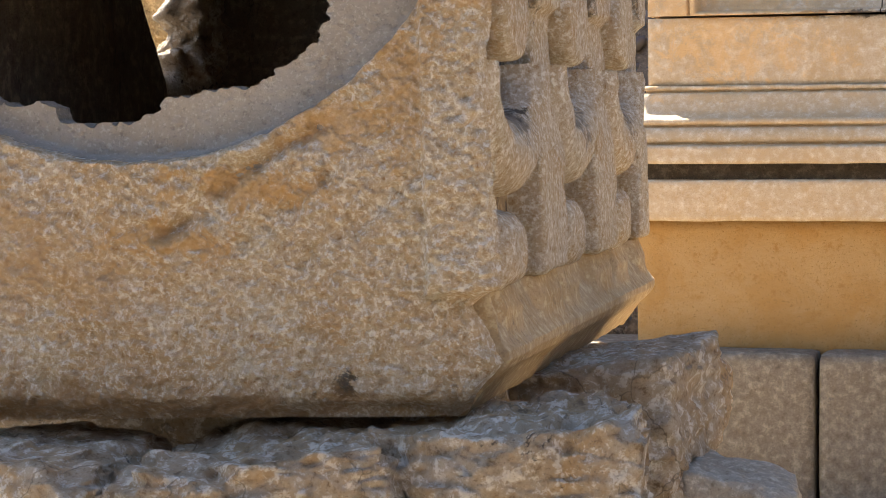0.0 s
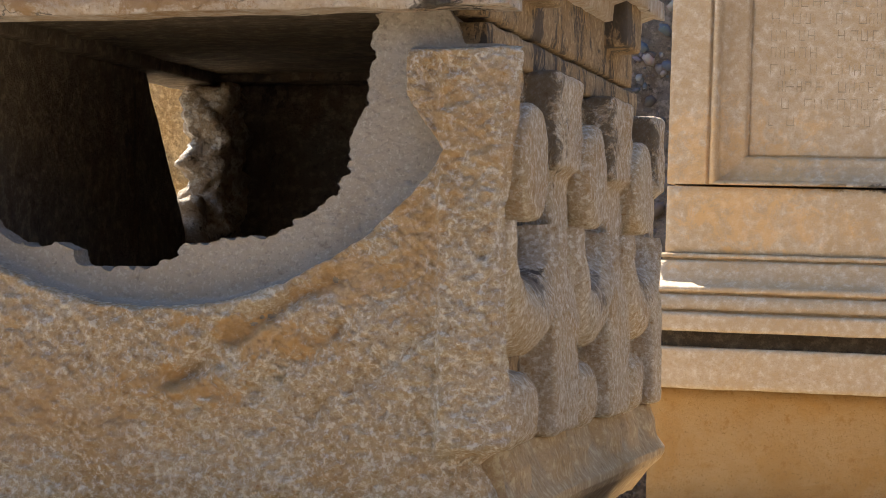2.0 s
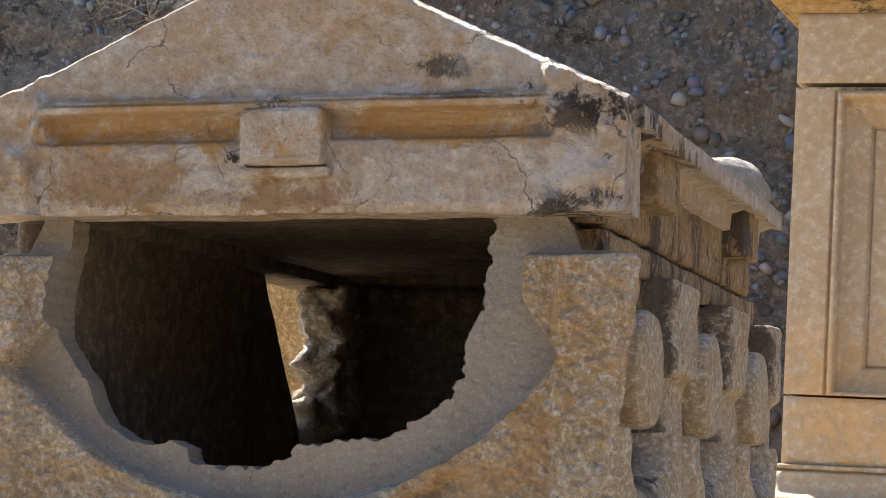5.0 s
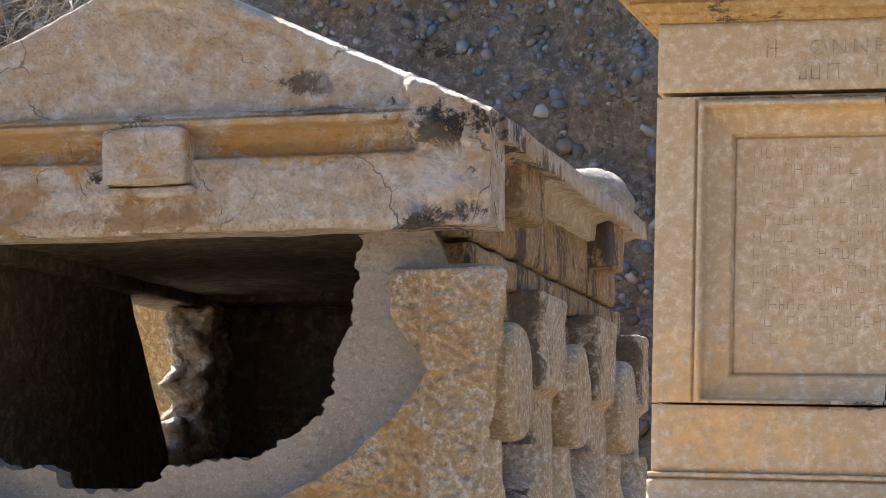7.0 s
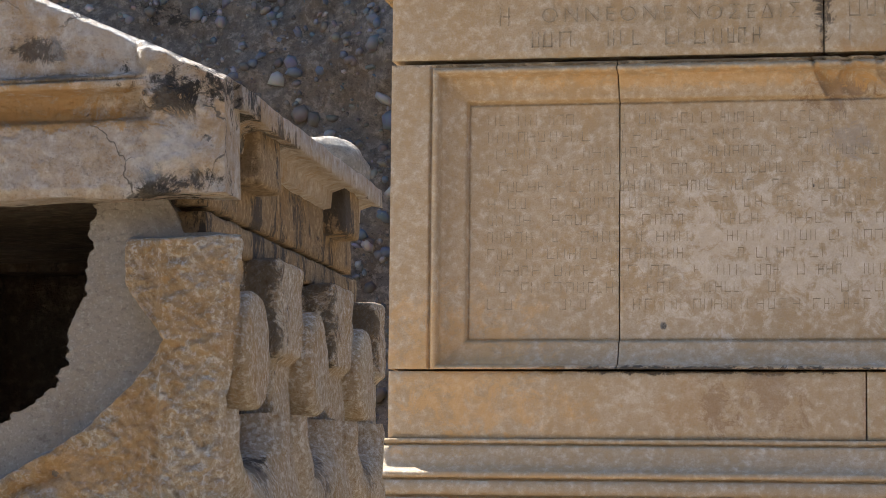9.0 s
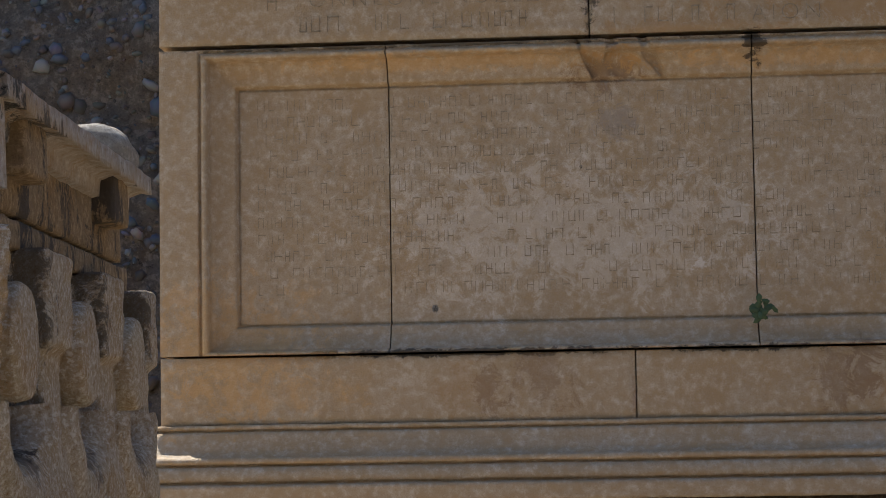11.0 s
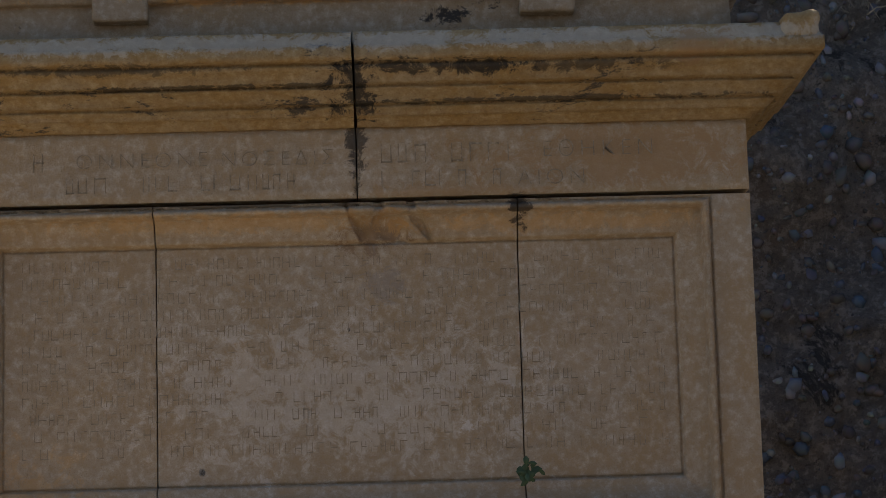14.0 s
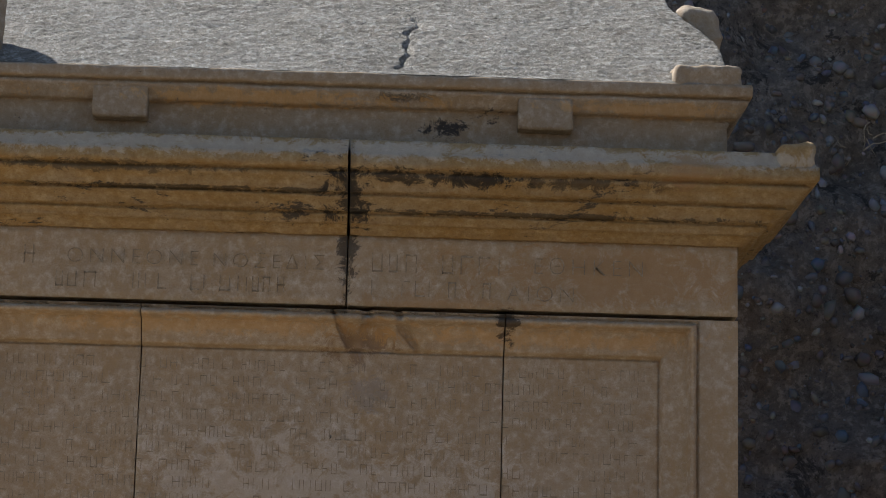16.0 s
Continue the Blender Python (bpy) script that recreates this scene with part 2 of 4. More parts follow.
# orange on top moulding and left end: stain, plus painted ground bounce
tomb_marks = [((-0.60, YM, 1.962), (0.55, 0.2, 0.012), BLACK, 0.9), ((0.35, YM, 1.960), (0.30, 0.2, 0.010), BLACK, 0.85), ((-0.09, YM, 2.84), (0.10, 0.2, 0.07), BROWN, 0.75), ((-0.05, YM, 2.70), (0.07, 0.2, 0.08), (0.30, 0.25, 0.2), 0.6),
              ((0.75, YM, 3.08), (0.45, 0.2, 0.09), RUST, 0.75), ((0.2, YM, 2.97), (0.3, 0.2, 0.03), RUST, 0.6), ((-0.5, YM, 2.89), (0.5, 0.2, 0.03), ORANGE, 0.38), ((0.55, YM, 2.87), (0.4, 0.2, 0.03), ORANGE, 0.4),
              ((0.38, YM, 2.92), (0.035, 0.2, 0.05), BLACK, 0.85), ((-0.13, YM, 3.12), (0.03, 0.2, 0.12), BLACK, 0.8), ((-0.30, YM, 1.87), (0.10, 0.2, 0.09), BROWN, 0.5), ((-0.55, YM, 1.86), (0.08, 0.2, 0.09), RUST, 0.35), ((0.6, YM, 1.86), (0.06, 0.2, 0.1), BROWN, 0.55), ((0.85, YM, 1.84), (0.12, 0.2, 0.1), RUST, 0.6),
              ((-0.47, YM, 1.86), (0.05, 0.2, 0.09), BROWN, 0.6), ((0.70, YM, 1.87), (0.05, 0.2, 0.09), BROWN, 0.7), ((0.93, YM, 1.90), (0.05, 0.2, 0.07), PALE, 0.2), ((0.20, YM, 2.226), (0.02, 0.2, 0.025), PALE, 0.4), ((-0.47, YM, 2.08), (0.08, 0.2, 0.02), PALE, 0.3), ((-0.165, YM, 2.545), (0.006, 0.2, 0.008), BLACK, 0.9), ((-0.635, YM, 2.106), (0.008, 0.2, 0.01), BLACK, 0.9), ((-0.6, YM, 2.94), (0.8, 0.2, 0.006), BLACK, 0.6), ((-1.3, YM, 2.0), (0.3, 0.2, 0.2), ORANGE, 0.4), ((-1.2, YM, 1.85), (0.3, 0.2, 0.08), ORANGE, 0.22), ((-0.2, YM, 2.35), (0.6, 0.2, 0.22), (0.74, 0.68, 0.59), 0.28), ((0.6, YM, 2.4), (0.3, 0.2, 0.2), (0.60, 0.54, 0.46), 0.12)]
# pale top band paints sky light; black groove lines mix grime with painted shade
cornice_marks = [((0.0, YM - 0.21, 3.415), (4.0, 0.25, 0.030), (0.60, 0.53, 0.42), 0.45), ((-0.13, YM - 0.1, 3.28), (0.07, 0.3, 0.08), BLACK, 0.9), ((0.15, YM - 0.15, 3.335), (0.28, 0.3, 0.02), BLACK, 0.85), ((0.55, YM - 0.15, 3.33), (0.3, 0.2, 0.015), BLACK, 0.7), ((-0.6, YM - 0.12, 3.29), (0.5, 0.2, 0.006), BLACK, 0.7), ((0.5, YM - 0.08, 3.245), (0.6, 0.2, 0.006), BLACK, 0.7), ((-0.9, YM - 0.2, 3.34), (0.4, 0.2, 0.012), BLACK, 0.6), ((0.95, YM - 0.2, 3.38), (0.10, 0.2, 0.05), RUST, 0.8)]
# orange below the lid edge paints in warm light from the ground
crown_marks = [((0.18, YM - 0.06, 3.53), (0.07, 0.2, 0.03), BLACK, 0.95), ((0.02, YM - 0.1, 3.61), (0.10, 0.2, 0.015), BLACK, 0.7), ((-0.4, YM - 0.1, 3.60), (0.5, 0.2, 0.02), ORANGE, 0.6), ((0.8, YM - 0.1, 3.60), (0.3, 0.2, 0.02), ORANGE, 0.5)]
GRANULAR = stone("coarse_weathered_marble", (0.82, 0.71, 0.55), (0.76, 0.59, 0.38), (0.68, 0.43, 0.18), None, big=0.5, grain=0.0035, bump=1.0, stain_amount=0.34, speck=0.4, bump_size=0.012, relief=0.022, marks=chest_marks, wear_relief=0.8, pale_rough=0.6, crest=(0.88, 0.83, 0.74), hollow=(0.36, 0.21, 0.09))
GREY_FACE = stone("grey_broken_marble", (0.72, 0.64, 0.54), (0.62, 0.53, 0.43), (0.58, 0.44, 0.29), big=0.3, grain=0.004, bump=0.8, stain_amount=0.15, speck=0.5, seed=4.0, wear_relief=0.35, bump_size=0.015, relief=0.012, pale_rough=0.6)
LID = stone("lid_marble", (0.86, 0.81, 0.73), (0.80, 0.69, 0.54), (0.68, 0.43, 0.19), (0.08, 0.065, 0.05), big=0.30, grain=0.006, bump=1.0, stain_amount=0.42, dark_amount=0.0, relief=0.03, bump_size=0.035, seed=7.0, marks=lid_marks, wear_relief=0.6, cracks=0.9, pale_rough=0.65, hollow=(0.46, 0.31, 0.18), crest=(0.88, 0.85, 0.80), crest_range=(0.46, 0.66))
# darker copy of the marble: shade inside the chest put into its colour
SHADED_WALL = stone("shaded_inner_marble", (0.34, 0.27, 0.19), (0.22, 0.17, 0.12), (0.24, 0.15, 0.075), (0.06, 0.05, 0.04), big=0.3, grain=0.01, bump=0.8, stain_amount=0.4, dark_amount=0.25, seed=2.0, streak=3, bump_size=0.03, relief=0.02, wear_relief=0.5)
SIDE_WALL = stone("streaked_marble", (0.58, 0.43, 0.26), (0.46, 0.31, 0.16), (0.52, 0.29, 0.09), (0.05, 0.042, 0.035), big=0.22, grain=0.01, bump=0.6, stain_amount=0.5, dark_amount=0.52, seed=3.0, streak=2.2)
# the foot's ochre holds warm bounce from the ground in its colour
FOOT = stone("ochre_foot_marble", (0.80, 0.60, 0.37), (0.70, 0.48, 0.25), (0.64, 0.36, 0.11), (0.12, 0.09, 0.06), big=0.3, grain=0.008, bump=0.6, stain_amount=0.5, dark_amount=0.05, seed=36.0)
CREAM = stone("cream_limestone", (0.70, 0.61, 0.47), (0.53, 0.41, 0.26), (0.55, 0.35, 0.14), None, big=0.42, grain=0.005, bump=0.6, stain_amount=0.52, dark_amount=0.0, seed=9.0, streak=1.8, bump_size=0.028, relief=0.010, marks=tomb_marks, wear_relief=0.42, pale_rough=0.68, pits=(0.36, 0.47, 0.45), hollow=(0.38, 0.26, 0.14), crest=(0.78, 0.72, 0.62), crest_range=(0.44, 0.74))
CORNICE = stone("stained_shaded_cornice_limestone", (0.64, 0.52, 0.34), (0.58, 0.38, 0.15), (0.56, 0.32, 0.07), (0.05, 0.042, 0.035), big=0.5, grain=0.006, bump=0.7, stain_amount=0.55, dark_amount=0.18, seed=12.0, streak=0.35, relief=0.01, bump_size=0.03, marks=cornice_marks, wear_relief=0.45, pale_rough=0.6, pits=(0.34, 0.45, 0.45), crest=(0.66, 0.52, 0.30), crest_range=(0.46, 0.70), hollow=(0.26, 0.16, 0.06))
CROWN = stone("crown_limestone", (0.66, 0.57, 0.44), (0.55, 0.42, 0.27), (0.52, 0.33, 0.14), (0.05, 0.042, 0.035), big=0.5, grain=0.006, bump=0.7, stain_amount=0.4, dark_amount=0.03, seed=14.0, streak=0.6, relief=0.01, bump_size=0.028, marks=crown_marks, wear_relief=0.4, pale_rough=0.6, pits=(0.34, 0.45, 0.45), crest=(0.72, 0.64, 0.52), crest_range=(0.46, 0.70), hollow=(0.30, 0.21, 0.12))
OCHRE = stone("ochre_limestone", (0.50, 0.35, 0.17), (0.44, 0.27, 0.10), (0.40, 0.21, 0.05), (0.16, 0.09, 0.04), big=0.5, grain=0.008, bump=0.6, stain_amount=0.5, dark_amount=0.05, seed=15.0, wear_relief=0.55, bump_size=0.03, relief=0.012, pale_rough=0.6, hollow=(0.26, 0.14, 0.04))
BASE = stone("grey_base_limestone", (0.32, 0.27, 0.21), (0.25, 0.205, 0.15), (0.27, 0.19, 0.10), (0.1, 0.09, 0.08), big=0.4, grain=0.006, bump=0.7, stain_amount=0.4, dark_amount=0.05, seed=18.0, wear_relief=0.5, bump_size=0.03, relief=0.012, pale_rough=0.6, pits=(0.34, 0.45, 0.45), crest=(0.40, 0.35, 0.28), crest_range=(0.46, 0.70))
ROOF = stone("pecked_roof_marble", (0.52, 0.46, 0.37), (0.38, 0.33, 0.25), (0.38, 0.30, 0.21), (0.16, 0.13, 0.1), big=0.4, grain=0.008, bump=1.0, stain_amount=0.25, dark_amount=0.02, seed=21.0, bump_size=0.022, relief=0.03, streak=0.4, wear_relief=0.85, hollow=(0.09, 0.075, 0.055), crest=(0.58, 0.53, 0.45))
ROCK = stone("rubble_limestone", (0.74, 0.64, 0.50), (0.60, 0.47, 0.32), (0.60, 0.37, 0.15), (0.05, 0.04, 0.035), big=0.28, grain=0.005, bump=1.0, stain_amount=0.5, dark_amount=0.12, seed=24.0, bump_size=0.03, relief=0.03, wear_relief=0.7, cracks=0.6, pale_rough=0.65, crest=(0.82, 0.77, 0.68), hollow=(0.20, 0.13, 0.07))
PALE_ROCK = stone("pale_limestone", (0.66, 0.59, 0.48), (0.55, 0.45, 0.33), (0.55, 0.37, 0.17), None, big=0.3, grain=0.006, bump=0.8, stain_amount=0.4, seed=27.0)
EARTH = stone("conglomerate_earth", (0.27, 0.225, 0.185), (0.17, 0.14, 0.11), (0.21, 0.14, 0.085), (0.03, 0.026, 0.022), big=0.5, grain=0.012, bump=1.0, stain_amount=0.4, dark_amount=0.22, seed=30.0, bump_size=0.05, relief=0.04, wear_relief=0.75)
SOIL = stone("dry_soil", (0.60, 0.49, 0.34), (0.52, 0.41, 0.27), (0.50, 0.36, 0.20), None, big=1.5, grain=0.02, bump=0.5, stain_amount=0.4, seed=33.0, bump_size=0.05)
# ---- ground ----
gx = np.linspace(-60, 60, 41)
GX, GY = np.meshgrid(gx, gx)
gv = np.stack([GX, GY, np.zeros_like(GX)], -1).reshape(-1, 3)
gv[:, 2] = 0.04 * fbm(gv, 3.0, 2, 5)
gi = np.arange(41 * 41).reshape(41, 41)
gf = np.stack([gi[:-1, :-1], gi[:-1, 1:], gi[1:, 1:], gi[1:, :-1]], -1).reshape(-1, 4).tolist()
big = [(-2000, -2000, -0.06), (2000, -2000, -0.06), (2000, 2000, -0.06), (-2000, 2000, -0.06)]
k = len(gv)
gf.append((k, k + 1, k + 2, k + 3))
ground = mesh_object("ground", list(gv) + big, gf, SOIL)
tagged(ground, "dry pale soil of the excavation ground", "ground", kind="structure")

# added pale ground sheet between the two tombs, unseen, to bounce warm light
BOUNCE_GROUND = stone("pale_bounce_ground", (0.78, 0.60, 0.38), (0.72, 0.53, 0.31), (0.68, 0.45, 0.22), None, big=0.8, grain=0.02, bump=0.6, stain_amount=0.4, seed=40.0, bump_size=0.05)
tx, ty = np.linspace(-6.0, 1.0, 60), np.linspace(4.6, 9.4, 50)
TX, TY = np.meshgrid(tx, ty)
tv = np.stack([TX, TY, np.zeros_like(TX)], -1).reshape(-1, 3)
tv[:, 2] = 0.44 + 0.05 * fbm(tv, 0.8, 3, 6) - 0.50 * np.clip(np.maximum(np.abs(tv[:, 0] + 2.5) - 3.0, np.abs(tv[:, 1] - 7.0) - 1.9), 0, 1) * 2
ti_ = np.arange(len(tv)).reshape(TX.shape)
bounce_ground = mesh_object("bounce_ground", tv, np.stack([ti_[:-1, :-1], ti_[:-1, 1:], ti_[1:, 1:], ti_[1:, :-1]], -1).reshape(-1, 4).tolist(), BOUNCE_GROUND)
tagged(bounce_ground, "added unseen pale ground sheet bouncing sun onto the tombs", "ground", kind="structure")

# ---- the sarcophagus in front ----
box = new("sarcophagus")
box.matrix_world = AXES
tagged(box, "broken garland sarcophagus of weathered tan marble with gabled lid", "sarcophagus")
HALF, LONG = 0.58, 1.74          # outer half width and length
ARC_X, ARC_Z, ARC_R = -0.02, 1.047, 0.606


def front_panel():
    xs, zs = np.linspace(-HALF, HALF, 520), np.linspace(0.0, 0.933, 420)
    X, Z = np.meshgrid(xs, zs)
    P = np.stack([X, 0 * X, Z], -1).reshape(-1, 3)
    n1 = fbm(P, 0.10, 4, 1).reshape(X.shape)
    n2 = fbm(P, 0.025, 3, 2).reshape(X.shape)
    n3 = fbm(P, 0.010, 3, 3).reshape(X.shape)
    wob = 0.006 * n2
    d1 = np.hypot(X - ARC_X, Z - ARC_Z) - ARC_R
    ax = np.abs(X + 0.0)
    d2 = ax - 0.407 - 1.1 * np.clip(0.785 - Z, 0, 1) ** 1.2
    d1 = np.where(Z > 0.69, np.minimum(d1, d2 + 0.02), d1)
    face = np.minimum(np.maximum(d1, d2), 0.862 - Z) + wob
    raised = smooth(-0.004, 0.010, face)
    Y = 0.085 * (1 - raised)
    # corner pilasters stand a little proud of the weathered field
    pil = smooth(-0.004, 0.012, np.minimum(ax - 0.466 + 0.5 * wob + 0.03 * np.clip(0.4 - Z, 0, 1), Z - 0.20 + wob))
    Y += (0.020 + 0.014 * smooth(0.32, 0.2, Z)) * (1 - pil) * raised
    # slanting worn folds of the garland's ribbon
    along = (X + 0.02) * 0.86 + (Z - 0.26) * 0.51
    across = -(X + 0.02) * 0.51 + (Z - 0.26) * 0.86
    for off, dep, a0, a1 in ((0.03, 0.026, 0.02, 0.46), (-0.05, 0.014, 0.1, 0.45), (0.10, 0.010, 0.15, 0.5), (-0.13, 0.012, 0.2, 0.55)):
        Y += dep * np.exp(-((across - off + 0.03 * n1) / 0.017) ** 2) * smooth(a0, a0 + 0.05, along) * (1 - smooth(a1 - 0.1, a1, along)) * raised
    Y += (0.011 * n1 + 0.011 * n2 + 0.008 * n3) * (0.22 + 0.78 * raised)
    # the foot swells and turns under
    Y += 0.05 * (1 - smooth(0.0, 0.06, Z + 0.01 * n1)) ** 2 + 0.004 * smooth(0.2, 0.1, Z)
    Y += 0.02 * smooth(HALF - 0.02, HALF, ax) ** 2
    # the break: its reach from the middle of the opening, by the angle below the horizontal
    turn_ = np.degrees(np.arctan2(0.92 - Z, -(X + 0.02)))
    reach = np.interp(turn_, [-20, 5, 25, 37, 48, 55, 62, 72, 88, 95, 109, 117, 127, 135, 141, 144, 148, 157, 163, 174, 200], [0.38, 0.40, 0.46, 0.452, 0.475, 0.459, 0.428, 0.44, 0.412, 0.381, 0.388, 0.408, 0.409, 0.414, 0.414, 0.40, 0.375, 0.382, 0.37, 0.365, 0.37])
    hole = np.hypot(X + 0.02, Z - 0.92) - reach + (0.016 * n2 + 0.012 * n3) * (0.25 + 0.75 * smooth(-0.36, -0.25, X))
    hole = np.where((Z > 0.867) & (ax > 0.40), np.minimum(hole, 0.468 + 0.6 * (0.932 - Z) - ax + 0.004 * n2), hole)
    inside = hole < 0
    keep = ~(inside[:-1, :-1] & inside[:-1, 1:] & inside[1:, 1:] & inside[1:, :-1])
    # draw the rim's points onto the broken outline
    gz, gxx = np.gradient(hole, zs, xs)
    rim = inside & (hole > -0.007)
    g2 = gz ** 2 + gxx ** 2 + 1e-6
    step = hole / g2
    step = step * np.minimum(1, 0.0035 / (np.abs(step) * np.sqrt(g2) + 1e-9))
    X = np.where(rim, X - step * gxx, X)
    Z = np.where(rim, Z - step * gz, Z)
    Z = np.clip(Z, 0, 0.935)
    # the sides: a flared capital, a plain shaft, a neck and the swelling foot
    edge = np.interp(Z, [0, 0.05, 0.09, 0.134, 0.185, 0.2, 0.215, 0.45, 0.57, 0.65, 0.755, 0.845, 0.860, 0.866, 0.94], [0.503, 0.543, 0.579, 0.557, 0.533, 0.555, 0.588, 0.580, 0.577, 0.588, 0.603, 0.609, 0.600, 0.56, 0.56])
    outer = smooth(0.45, HALF, np.abs(X))
    X = X * (1 + (edge / HALF - 1) * outer) + 0.003 * n2 * outer
    v, f = slab(X, Z, Y, 0.15, keep, 2)
    v[:, 0] *= np.where((v[:, 1] > 0.149) & (np.abs(v[:, 0]) > 0.49), 0.90, 1.0)
    ob = mesh_object("front_panel", v, f, GRANULAR, box, "granular front with a hollow lunette broken through")
    ob.data.materials.append(GREY_FACE)
    me = ob.data
    for p in me.polygons:
        c = p.center
        if c.y > 0.045 and c.z > 0.40:
            p.material_index = 1
    return ob


front_panel()


def stone_part(name, lo, hi, r, res, mat, parent, amp=0.004, size=0.05, seed=0, label="", chip=0.0, octaves=3):
    v, f = rounded_box(lo, hi, r, res, amp, size, seed, octaves, chip)
    return mesh_object(name, v, f, mat, parent, label)


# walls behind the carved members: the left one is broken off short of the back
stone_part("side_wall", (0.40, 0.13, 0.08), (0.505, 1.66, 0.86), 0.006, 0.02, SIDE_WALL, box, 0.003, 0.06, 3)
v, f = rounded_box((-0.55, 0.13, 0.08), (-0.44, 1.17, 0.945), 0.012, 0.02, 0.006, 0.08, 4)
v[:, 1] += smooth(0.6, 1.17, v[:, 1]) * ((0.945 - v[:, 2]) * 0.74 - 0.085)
mesh_object("side_wall", v, f, SHADED_WALL, box, "side wall broken off on a slant")
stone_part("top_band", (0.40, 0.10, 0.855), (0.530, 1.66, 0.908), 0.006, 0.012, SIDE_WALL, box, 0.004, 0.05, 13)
stone_part("back_wall", (-0.44, 1.52, 0.08), (0.42, 1.66, 0.935), 0.02, 0.02, SHADED_WALL, box, 0.006, 0.08, 5)
v, f = rounded_box((-0.455, 1.38, 0.08), (-0.35, 1.62, 0.93), 0.02, 0.008, 0.034, 0.05, 6, 5)
v[:, 0] -= 0.06 * (0.93 - v[:, 2]) - 0.020 * fbm(v, 0.02, 3, 9)
mesh_object("broken_edge", v, f, ROCK, box, "rough broken wall edge")
stone_part("wall_stump", (-0.62, 1.34, 0.08), (-0.40, 1.56, 0.665), 0.02, 0.010, ROCK, box, 0.03, 0.07, 8, "rough stump of the broken side wall", octaves=5)
stone_part("chest_floor", (-0.5, 0.1, 0.03), (0.5, 1.6, 0.14), 0.01, 0.05, SHADED_WALL, box)

# moulded foot along the long side
foot = [(-0.075, 0.215), (-0.056, 0.20), (-0.050, 0.180), (-0.036, 0.150), (-0.008, 0.112), (0.0, 0.102), (0.0, 0.088), (-0.010, 0.072), (-0.037, 0.05), (-0.078, 0.0), (-0.13, 0.0)]


def long_foot():
    ys = np.linspace(0.10, 1.755, 240)
    pr = np.array(foot)
    tt = np.linspace(0, len(pr) - 1, 70)
    o = np.interp(tt, np.arange(len(pr)), pr[:, 0])
    z = np.interp(tt, np.arange(len(pr)), pr[:, 1])
    Yg, O = np.meshgrid(ys, o)
    Zg = np.repeat(z[:, None], len(ys), 1)
    P = np.stack([HALF + O, Yg, Zg], -1).reshape(-1, 3)
    P[:, 0] += 0.004 * fbm(P, 0.07, 4, 31)
    # the piers and pendants run down over the slope as low ribs
    for mid, wide in ((0.06, 0.06), (0.255, 0.075), (0.60, 0.105), (0.82, 0.075), (1.175, 0.105), (1.41, 0.075), (1.69, 0.05)):
        P[:, 0] += 0.024 * smooth(wide + 0.012, wide - 0.012, np.abs(P[:, 1] - mid)) * smooth(0.115, 0.17, P[:, 2])
    P[:, 2] += 0.003 * fbm(P, 0.05, 3, 32)
    n = len(ys)
    idx = np.arange(len(P)).reshape(len(tt), n)
    f = np.stack([idx[:-1, :-1], idx[1:, :-1], idx[1:, 1:], idx[:-1, 1:]], -1).reshape(-1, 4).tolist()
    k = len(P)
    ends = P.copy()
    ends[:, 0] = 0.40
    f += [(idx[i, 0], k + idx[i, 0], k + idx[i + 1, 0], idx[i + 1, 0]) for i in range(len(tt) - 1)]
    f += [(idx[i, -1], idx[i + 1, -1], k + idx[i + 1, -1], k + idx[i, -1]) for i in range(len(tt) - 1)]
    return mesh_object("moulded_foot", np.concatenate([P, ends]), f, FOOT, box, "moulded foot with ground bounce put into its ochre colour")


long_foot()
# piers, bosses, garlands and pendants of the long side
for i, (y0, y1) in enumerate(((0.48, 0.71), (1.05, 1.30), (1.63, 1.75))):
    v, f = rounded_box((0.48, y0, 0.205), (HALF, y1, 0.858), 0.012, 0.009, 0.007, 0.05, 40 + i, 4, 0.012)
    neck = smooth(0.69, 0.67, v[:, 2]) * (1 - 0.75 * smooth(0.55, 0.40, v[:, 2]))
    v[:, 0] -= 0.022 * neck * smooth(0.5, 0.56, v[:, 0])
    mid_y = (y0 + y1) / 2
    v[:, 1] = mid_y + (v[:, 1] - mid_y) * (1 - 0.16 * neck)
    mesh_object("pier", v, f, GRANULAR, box)
